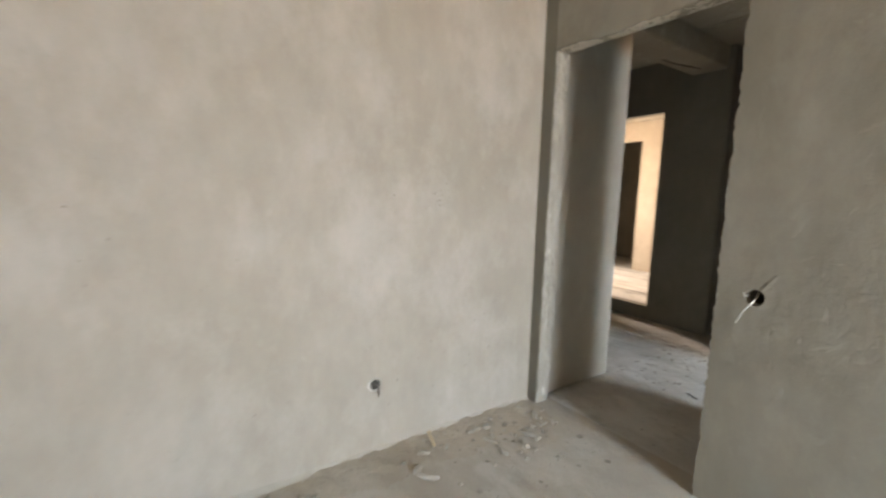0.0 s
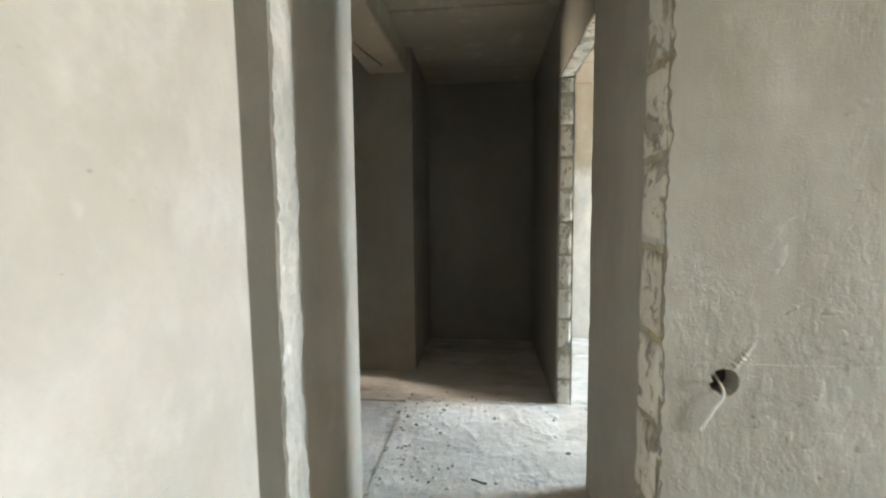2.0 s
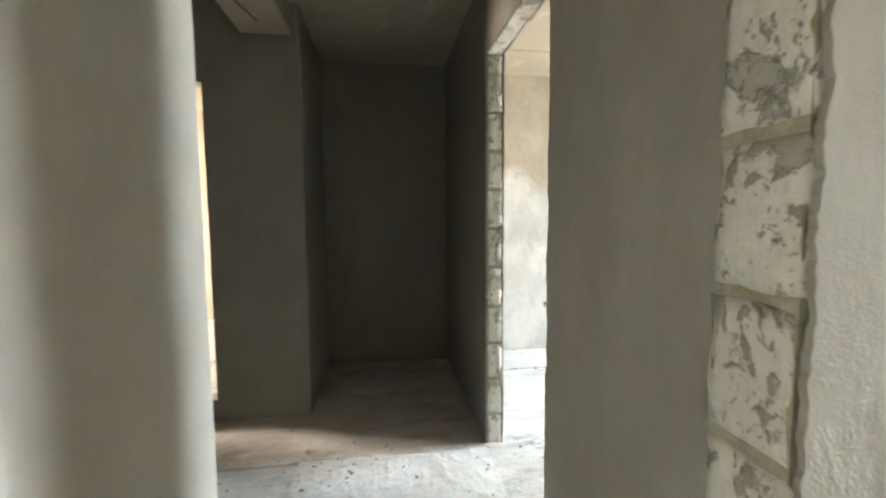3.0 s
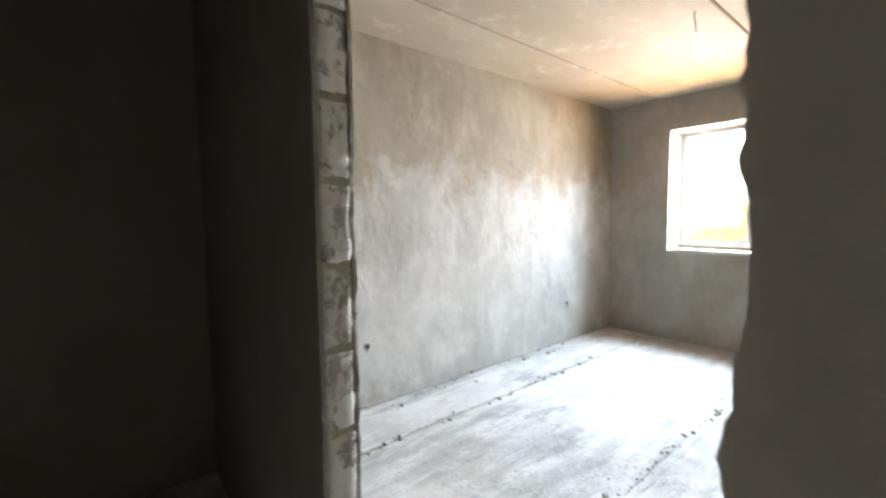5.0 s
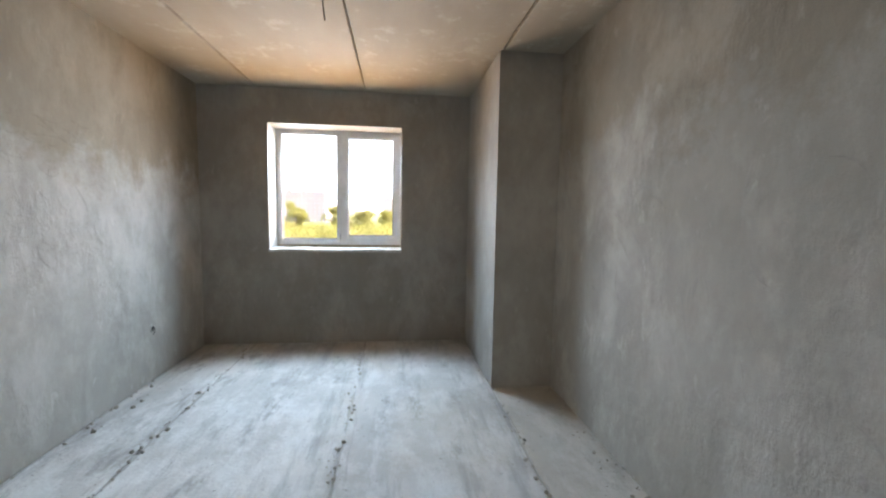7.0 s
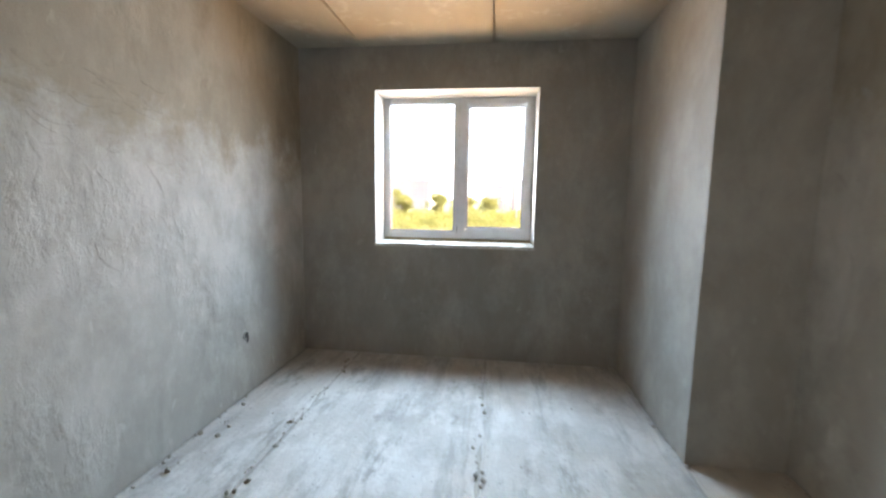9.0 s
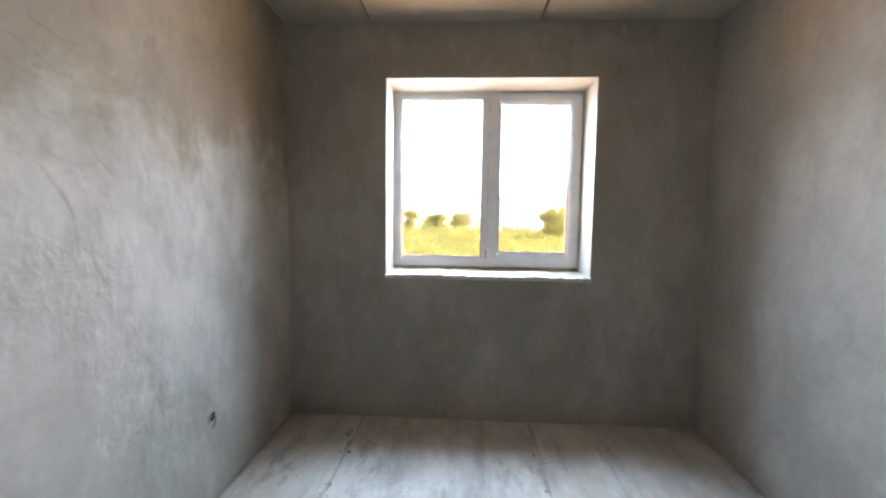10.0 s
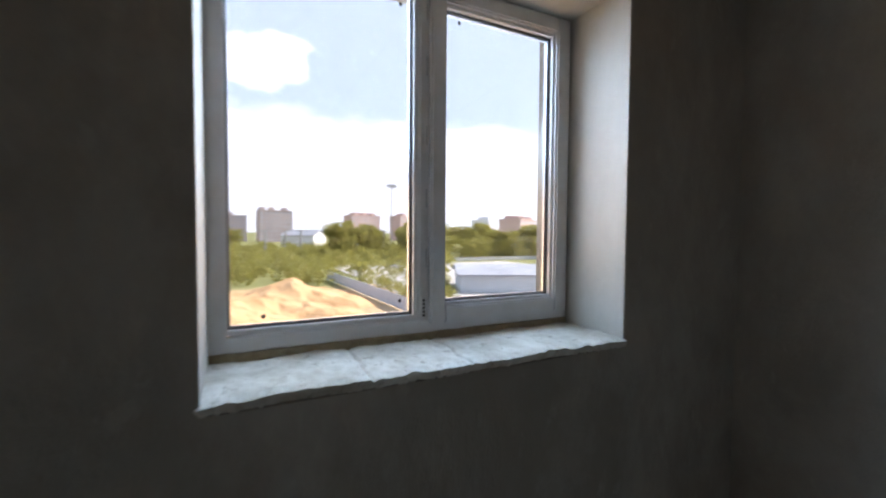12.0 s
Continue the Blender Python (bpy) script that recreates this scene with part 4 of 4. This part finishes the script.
def pole_frame(x, y, hgt, arm):
    t = tagged(new("utility_pole"), "pale concrete utility pole with a short crossarm", "pole", "poles beyond the shrubs")
    bm = bmesh.new()
    bmesh.ops.create_cone(bm, cap_ends=True, segments=6, radius1=0.34, radius2=0.28, depth=hgt, matrix=Matrix.Translation((0, 0, hgt / 2)))
    part("post", bm, steel, t)
    boxes("crossarm", steel, (-0.12, 0.12, -arm, arm, hgt - 0.4, hgt - 0.15), parent=t)
    t.location = (x, y, GROUND)
    return t


first = pole_frame(150, -36, 8.6, 2.0)
for x, y in ((150, -39), (149, -42), (148, -45), (142, -5), (144, -11), (146, -16)):
    copy_thing(first, pose(x, y, GROUND))

# ---- small things ----
def disc(bm, center, normal, radius, depth, seg=20, jag=0.0, seed=0):
    m = Matrix.Translation(center) @ Vector(normal).to_track_quat("Z", "Y").to_matrix().to_4x4()
    got = bmesh.ops.create_cone(bm, cap_ends=True, segments=seg, radius1=radius, radius2=radius, depth=depth, matrix=m)
    for v in got["verts"]:
        d = v.co - Vector(center)
        v.co += d * jag * noise.noise(v.co * 60 + Vector((seed, 0, 0)))


# switch box by the first door
box = new("switch_box")
tagged(box, "round dark switch hole in plaster with a loose white cable", "switch box")
bm = bmesh.new()
disc(bm, (1.079, 0.058, 0.93), (0, -1, 0), 0.031, 0.014)
part("back", bm, void_mat, box, "dark back of the hole")
tube("cable", [(1.074, 0.054, 0.945), (1.077, 0.012, 0.922), (1.072, -0.012, 0.905), (1.052, -0.014, 0.872), (1.028, -0.008, 0.818)], 0.0032, cable_mat, box, "white two-core cable")
tube("cable_end", [(1.055, 0.02, 0.935), (1.047, -0.006, 0.934), (1.043, -0.007, 0.945)], 0.0025, cable_mat, box, "short white cable end")

# chase cut for the cable, filled proud, beside the hole
bm = bmesh.new()
rows = []
for k in range(26):
    u = k / 25
    x, z = 1.100 + 0.045 * u, 0.962 + 0.07 * u
    wd = 0.011 * (1 - 0.5 * u) * (1 + 0.5 * noise.noise((k * 0.7, 1, 1)))
    h = -0.002 * (1 + 0.8 * noise.noise((k * 0.5, 5, 1))) * (1 - u ** 3)
    rows.append([bm.verts.new(q) for q in ((x - wd, 0.001, z + wd), (x - wd * 0.2, h, z), (x + wd, 0.001, z - wd * 0.6))])
for a, b in zip(rows, rows[1:]):
    for k in range(2):
        bm.faces.new((a[k], a[k + 1], b[k + 1], b[k]))
bmesh.ops.recalc_face_normals(bm, faces=bm.faces)
part("plaster_ridge", bm, plaster_rough, wall_a_north)


def socket(at, normal, along, radius, cable, label, drop):
    t = tagged(new("socket_box"), label, "socket box", "empty socket boxes")
    at, normal, along = Vector(at), Vector(normal), Vector(along)
    # no recess is cut: the flat disc's near-black colour stands for the hole's shade
    bm = bmesh.new()
    disc(bm, at + normal * 0.0015, normal, radius, 0.003, 20, 0.25, at.x)
    part("back", bm, void_mat, t, "flat disc coloured dark as the shaded mouth of the box")
    bm = bmesh.new()
    m = Matrix.Translation(at + normal * 0.003) @ normal.to_track_quat("Z", "Y").to_matrix().to_4x4()
    n = 24
    r1 = [bm.verts.new(m @ Vector((radius * 0.86 * math.cos(k * math.tau / n), radius * 0.86 * math.sin(k * math.tau / n), 0.003))) for k in range(n)]
    r2 = [bm.verts.new(m @ Vector((radius * 1.08 * math.cos(k * math.tau / n), radius * 1.08 * math.sin(k * math.tau / n), 0.002))) for k in range(n)]
    r3 = [bm.verts.new(m @ Vector((radius * 1.22 * math.cos(k * math.tau / n), radius * 1.22 * math.sin(k * math.tau / n), -0.003))) for k in range(n)]
    for k in range(n):
        j = (k + 1) % n
        bm.faces.new((r1[k], r1[j], r2[j], r2[k]))
        bm.faces.new((r2[k], r2[j], r3[j], r3[k]))
    bmesh.ops.recalc_face_normals(bm, faces=bm.faces)
    part("rim", bm, smear_mat, t, "plaster rim")
    tube("cable", [at + normal * 0.003, at + normal * 0.02 + along * 0.01, at + normal * 0.022 + along * 0.02 + Vector((0, 0, -drop * 0.5)), at + normal * 0.012 + along * 0.03 + Vector((0, 0, -drop))], 0.0028, cable, t)
    return t


socket((-0.0745, -1.075, 0.36), (1, 0, 0), (0, 0.6, 0), 0.030, dark_cable_mat, "round dark socket box low in a pale plastered wall", 0.06)
socket((2.052, YBL, 0.459), (0, -1, 0), (-0.5, 0, 0), 0.024, dark_cable_mat, "small dark socket hole in the grey wall", 0.04)
socket((4.587, YBL, 0.433), (0, -1, 0), (-0.4, 0, 0), 0.026, dark_cable_mat, "small dark socket hole near the window corner", 0.05)

# wire stubs at the ceiling and the hall beam
t = tagged(tube("ceiling_wire", [(3.58, 1.945, H + 0.004), (3.585, 1.95, H - 0.03), (3.60, 1.948, H - 0.075), (3.592, 1.94, H - 0.13)], 0.004, dark_cable_mat),
           "short dark wire hanging from the concrete ceiling", "wire")
t = tagged(tube("beam_wire", [(-0.36, 1.72, 2.502), (-0.35, 1.80, 2.492), (-0.31, 2.0, 2.488), (-0.27, 2.2, 2.492)], 0.006, dark_cable_mat),
           "dark cable fixed under the concrete beam", "cable")

# twig in the hall
tagged(tube("wire_offcut", [(0.455, 0.975, 0.006), (0.485, 0.958, 0.011), (0.505, 0.952, 0.006), (0.53, 0.945, 0.010)], 0.0045, dark_cable_mat), "bent dark wire offcut lying on the rough floor", "wire")

# lath leaning at the wall of the first room
bm = bmesh.new()
add_box(bm, -0.009, 0.009, -0.006, 0.006, 0, 0.085, bevel=0.002)
lath = tagged(part("lath", bm, wood_mat), "short pale wooden lath leaning on the wall foot", "lath")
lath.matrix_basis = pose(0.06, -0.80, 0.012, 10, -22, 20)


def rubble(name, label, spots, count, small, big, seed, flat=0.6):
    rng = random.Random(seed)
    verts, faces = [], []
    base = [(1, 0, 0), (-1, 0, 0), (0, 1, 0), (0, -1, 0), (0, 0, 1), (0, 0, -1)]
    tri = [(0, 2, 4), (2, 1, 4), (1, 3, 4), (3, 0, 4), (2, 0, 5), (1, 2, 5), (3, 1, 5), (0, 3, 5)]
    for _ in range(count):
        x0, x1, y0, y1, power = rng.choice(spots)
        x = x0 + (x1 - x0) * rng.random() ** power
        y = rng.uniform(y0, y1)
        r = small + (big - small) * rng.random() ** 4
        a = rng.uniform(0, 6.28)
        o = len(verts)
        for p in base:
            q = Vector(p) * r * rng.uniform(0.6, 1.25)
            verts.append((x + q.x * math.cos(a) - q.y * math.sin(a), y + q.x * math.sin(a) + q.y * math.cos(a), max(0.0005, r * flat * 0.7 + q.z * flat)))
        faces += [tuple(o + k for k in f) for f in tri]
    me = bpy.data.meshes.new(name)
    me.from_pydata(verts, [], faces)
    me.materials.append(rubble_mat)
    return tagged(new(name, me), label, "rubble", kind="stuff")


rubble("hall_rubble", "crumbs of mortar and grit on the hall floor", [(-0.04, 1.0, 0.8, 2.0, 1.0), (-0.04, 0.35, 0.8, 1.9, 1.5), (-0.5, 0.6, 1.6, 2.2, 1.0)], 520, 0.0018, 0.016, 3)
rubble("corner_rubble", "mortar crumbs and dust along the wall foot", [(-0.065, 0.25, -1.1, -0.02, 1.8), (-0.065, 0.7, -0.9, 0.05, 1.2), (-0.06, 0.08, -2.2, -0.3, 1.0), (-0.06, 0.30, -0.75, -0.1, 1.3)], 620, 0.0015, 0.020, 4, 0.5)
rubble("floor_rubble", "scattered dark grit on the bare slabs", [(1.2, 5.4, 0.75, 3.5, 1.0), (1.2, 5.4, 2.95, 3.05, 1.0), (1.2, 4.6, 1.78, 1.90, 1.0), (1.2, 4.1, 0.66, 0.78, 1.0), (1.2, 5.4, 3.49, 3.523, 1.0), (1.2, 4.15, 0.208, 0.235, 1.0)], 900, 0.0018, 0.012, 5)

# mortar spilt over the slab joints, as low uneven ridges
def ridge_line(name, x0, x1, y, width, height, seed, parent):
    bm = bmesh.new()
    rows = []
    n = int((x1 - x0) / 0.02)
    for k in range(n + 1):
        x = x0 + (x1 - x0) * k / n
        c = y + 0.012 * noise.noise((x * 3, seed, 0))
        wd = width * (0.8 + 0.7 * noise.noise((x * 5, seed, 4)))
        row = []
        for q in range(7):
            u = q / 6 * 2 - 1
            h = height * (1 - u * u) * max(0.0, 0.45 + 1.2 * noise.noise((x * 9, u * 2 + seed, 2)) + 0.6 * noise.noise((x * 34, u * 4, seed)))
            row.append(bm.verts.new((x, c + u * wd, 0.0012 + h if abs(u) < 0.99 else -0.002)))
        rows.append(row)
    for a, b in zip(rows, rows[1:]):
        for q in range(6):
            bm.faces.new((a[q], b[q], b[q + 1], a[q + 1]))
    bmesh.ops.recalc_face_normals(bm, faces=bm.faces)
    for f in bm.faces:
        f.smooth = True
    part(name, bm, floor_mat, parent)


for i, (y, wd) in enumerate(((0.755, 0.035), (1.87, 0.05), (3.03, 0.03), (1.79, 0.03))):
    ridge_line("spilt_mortar", 1.3, 5.3, y, wd, 0.006, i * 7.7, slab_floor)
ridge_line("spilt_mortar", -0.04, 1.3, 1.86, 0.05, 0.010, 40.0, slab_floor)


# raised trowel marks left in the plaster, one mesh a wall
def strokes(parent, material, place, spots, count, seed, length, height):
    """place(u, v, d): a point on the wall, d metres proud of it."""
    rng = random.Random(seed)
    bm = bmesh.new()
    for _ in range(count):
        u0, u1, v0, v1, lean = rng.choice(spots)
        u, v = rng.uniform(u0, u1), rng.uniform(v0, v1)
        a = radians(lean + rng.uniform(-28, 28))
        ln, wd, hh = length * rng.uniform(0.3, 1.0), rng.uniform(0.006, 0.02), height * rng.uniform(0.4, 1.0)
        bend = rng.uniform(-0.25, 0.25)
        rows = []
        n = 14
        for k in range(n + 1):
            q = k / n
            cu = u + math.cos(a + bend * q * 3) * ln * q
            cv = v + math.sin(a + bend * q * 3) * ln * q
            nx, nv = -math.sin(a), math.cos(a)
            env = math.sin(math.pi * min(1, max(0, q))) ** 0.6
            w1 = wd * env * (1 + 0.5 * noise.noise((k * 0.8, u * 9, v * 9)))
            rows.append([bm.verts.new(place(cu + nx * w1 * o, cv + nv * w1 * o, d)) for o, d in ((-1, -0.001), (-0.3, hh * env * (0.7 + 0.5 * noise.noise((k, u, v)))), (1.6, -0.001))])
        for p, r in zip(rows, rows[1:]):
            for k in range(2):
                bm.faces.new((p[k], p[k + 1], r[k + 1], r[k]))
    bmesh.ops.recalc_face_normals(bm, faces=bm.faces)
    for f in bm.faces:
        f.smooth = True
    ob = part("trowel_marks", bm, material, parent)
    ob["kind"] = "stuff"
    return ob


north = bpy.data.objects["wall_b_north"]
south = bpy.data.objects["wall_b_south"]
strokes(north, plaster_b2, lambda u, v, d: (u, YBL - d, v), [(2.8, 4.2, 1.55, 2.05, -25), (3.2, 4.0, 1.75, 1.95, 5), (1.6, 4.6, 0.9, 1.8, -60), (2.6, 4.0, 1.2, 1.7, -80)], 80, 2, 0.22, 0.0038)
strokes(south, plaster_b, lambda u, v, d: (u, YBR + d, v), [(1.8, 4.1, 0.6, 1.9, 80), (2.2, 3.8, 0.9, 1.6, 60)], 40, 3, 0.20, 0.003)
strokes(wall_a_north, plaster_rough, lambda u, v, d: (u, -d, v), [(1.14, 1.7, 0.4, 1.6, 75), (1.14, 1.5, 0.7, 1.2, 50)], 46, 4, 0.10, 0.003)

# chips and specks in the long pale wall
rng = random.Random(8)
bm = bmesh.new()
for _ in range(64):
    y, z = rng.choice([(rng.uniform(-0.85, -0.3), rng.uniform(0.3, 0.85)), (rng.gauss(-0.72, 0.05), rng.gauss(1.28, 0.07)), (rng.uniform(-2.2, -0.2), rng.uniform(0.15, 1.5))])
    r = rng.uniform(0.0015, 0.005)
    x = XA - 0.024 * z / H
    ring = [bm.verts.new((x + 0.0006, y + r * rng.uniform(0.5, 1.3) * math.cos(k * math.tau / 7), z + r * 1.3 * rng.uniform(0.5, 1.3) * math.sin(k * math.tau / 7))) for k in range(7)]
    c = bm.verts.new((x + 0.002, y, z))
    for k in range(7):
        bm.faces.new((c, ring[k], ring[(k + 1) % 7]))
ob = part("chips", bm, simple("chipped_plaster", (0.20, 0.185, 0.155), (0.32, 0.295, 0.25), 30), bpy.data.objects["wall_a_west"], "small dark chips in the plaster")
ob["kind"] = "stuff"


# rough plaster spill along the foot of the long wall
bm = bmesh.new()
rows = []
for k in range(181):
    y = YA0 + (0.0 - YA0) * k / 180
    o = 0.020 + 0.014 * noise.noise((y * 4, 1, 0)) + 0.008 * noise.noise((y * 17, 4, 0))
    h = 0.022 + 0.012 * noise.noise((y * 5, 7, 0)) + 0.006 * noise.noise((y * 23, 2, 0))
    rows.append([bm.verts.new(p) for p in ((XA - 0.01, y, h * 1.3), (XA + 0.002, y, h), (XA + o * 0.5, y, h * 0.45), (XA + o, y, 0.001), (XA - 0.01, y, 0.001))])
for a, b in zip(rows, rows[1:]):
    for k in range(4):
        bm.faces.new((a[k], a[k + 1], b[k + 1], b[k]))
bmesh.ops.recalc_face_normals(bm, faces=bm.faces)
part("plaster_fillet", bm, plaster_a, bpy.data.objects["wall_a_west"])

# dust and plaster droppings swept against the wall
bm = bmesh.new()
nx, ny = 70, 150
grid = []
for i in range(nx + 1):
    line = []
    for j in range(ny + 1):
        u, y = i / nx, -1.55 + 1.55 * j / ny
        reach = 0.26 + 0.14 * noise.noise((y * 3.1, 4, 2)) + 0.10 * math.exp(-((y + 0.45) / 0.35) ** 2)
        x = XA + 0.004 + reach * u
        fade = (1 - u) ** 1.2 * min(1.0, j / 20, (ny - j) / 6)
        h = 0.016 + 0.016 * noise.noise((x * 11, y * 11, 5)) + 0.013 * abs(noise.noise((x * 27, y * 27, 1))) + 0.006 * noise.noise((x * 70, y * 70, 3))
        line.append(bm.verts.new((x, y, -0.002 + 0.75 * max(0.0, h) * fade)))
    grid.append(line)
for i in range(nx):
    for j in range(ny):
        bm.faces.new((grid[i][j], grid[i + 1][j], grid[i + 1][j + 1], grid[i][j + 1]))
for f in bm.faces:
    f.smooth = True
part("swept_dust", bm, concrete_floor("brown_dust", (0.42, 0.365, 0.295), (0.33, 0.285, 0.225), (0.49, 0.44, 0.37), 0.0, 0.8), slab_floor, "brownish plaster dust swept against the wall")["kind"] = "stuff"

# broken lumps of plaster swept to the corner
rng = random.Random(21)
lumps = []
for k in range(30):
    r = rng.uniform(0.010, 0.024)
    long = rng.choice((1.0, 1.3, 2.4))
    bm = bmesh.new()
    bmesh.ops.create_icosphere(bm, subdivisions=2, radius=r)
    for v in bm.verts:
        v.co *= 1 + 0.55 * noise.noise(v.co * 60 + Vector((k * 3.7, 0, 0))) + 0.25 * noise.noise(v.co * 150 + Vector((0, k, 0)))
        v.co = Vector((v.co.x * long, v.co.y * 0.8, max(-r * 0.35, v.co.z * 0.45)))
    low = min(v.co.z for v in bm.verts)
    for v in bm.verts:
        v.co.z -= low
    ob = tagged(part("plaster_lump", bm, rubble_mat), "broken lump of dry plaster on the dusty floor", "rubble", "plaster lumps by the wall")
    ob.matrix_basis = pose(-0.02 + 0.42 * rng.random() ** 1.6, rng.uniform(-1.0, -0.08), 0.004, 0, 0, rng.uniform(0, 360))


# crumbs of mortar along the wall foot and the joints of the window room
def crumbs(name, spans, count, seed, label):
    rng = random.Random(seed)
    bm = bmesh.new()
    for _ in range(count):
        x0, x1, y0, y1, bias = rng.choice(spans)
        x, y = rng.uniform(x0, x1), y0 + (y1 - y0) * rng.random() ** bias
        r = 0.004 + 0.014 * rng.random() ** 3
        got = bmesh.ops.create_icosphere(bm, subdivisions=1, radius=r, matrix=Matrix.Translation((x, y, r * 0.5)) @ Euler((rng.uniform(0, 3), rng.uniform(0, 3), rng.uniform(0, 6))).to_matrix().to_4x4())
        for v in got["verts"]:
            v.co += (v.co - Vector((x, y, r * 0.5))) * rng.uniform(-0.35, 0.3)
            v.co.z = max(v.co.z, 0.0004)
    ob = part(name, bm, rubble_mat)
    for f in ob.data.polygons:
        f.use_smooth = False
    return tagged(ob, label, "rubble", kind="stuff")


crumbs("mortar_crumbs", [(XB0 + 0.05, 4.6, YBL - 0.02, YBL - 0.20, 2.5), (XB0 + 0.05, 5.3, YBR + 0.02, YBR + 0.15, 2.5), (1.2, 5.3, 1.80, 1.87, 1.0), (1.2, 5.3, 2.96, 3.04, 1.0), (1.2, 5.3, 0.68, 0.75, 1.0)], 420, 31, "grey mortar crumbs along the wall foot and slab joints")

# rough mortar screed trodden into the hall floor
bm = bmesh.new()
nx, ny = 96, 150
grid = []
for i in range(nx + 1):
    line = []
    for j in range(ny + 1):
        x, y = -0.046 + 1.055 * i / nx, 0.116 + 1.76 * j / ny
        edge = min(1.0, j / 4, (ny - j) / 4)
        h = 0.0035 + 0.004 * noise.noise((x * 4, y * 4, 3)) + 0.010 * max(0.0, noise.noise((x * 17, y * 17, 8)) - 0.18) + 0.006 * max(0.0, noise.noise((x * 38, y * 38, 1)) - 0.2)
        line.append(bm.verts.new((x, y, -0.004 + (0.0055 + max(0.0, h)) * edge)))
    grid.append(line)
for i in range(nx):
    for j in range(ny):
        bm.faces.new((grid[i][j], grid[i + 1][j], grid[i + 1][j + 1], grid[i][j + 1]))
for f in bm.faces:
    f.smooth = True
part("mortar_screed", bm, screed_mat, slab_floor, "rough lumpy mortar screed over the slabs")
bpy.data.objects["wire_offcut"].location.z = 0.004
bpy.data.objects["hall_rubble"].location.z = 0.002
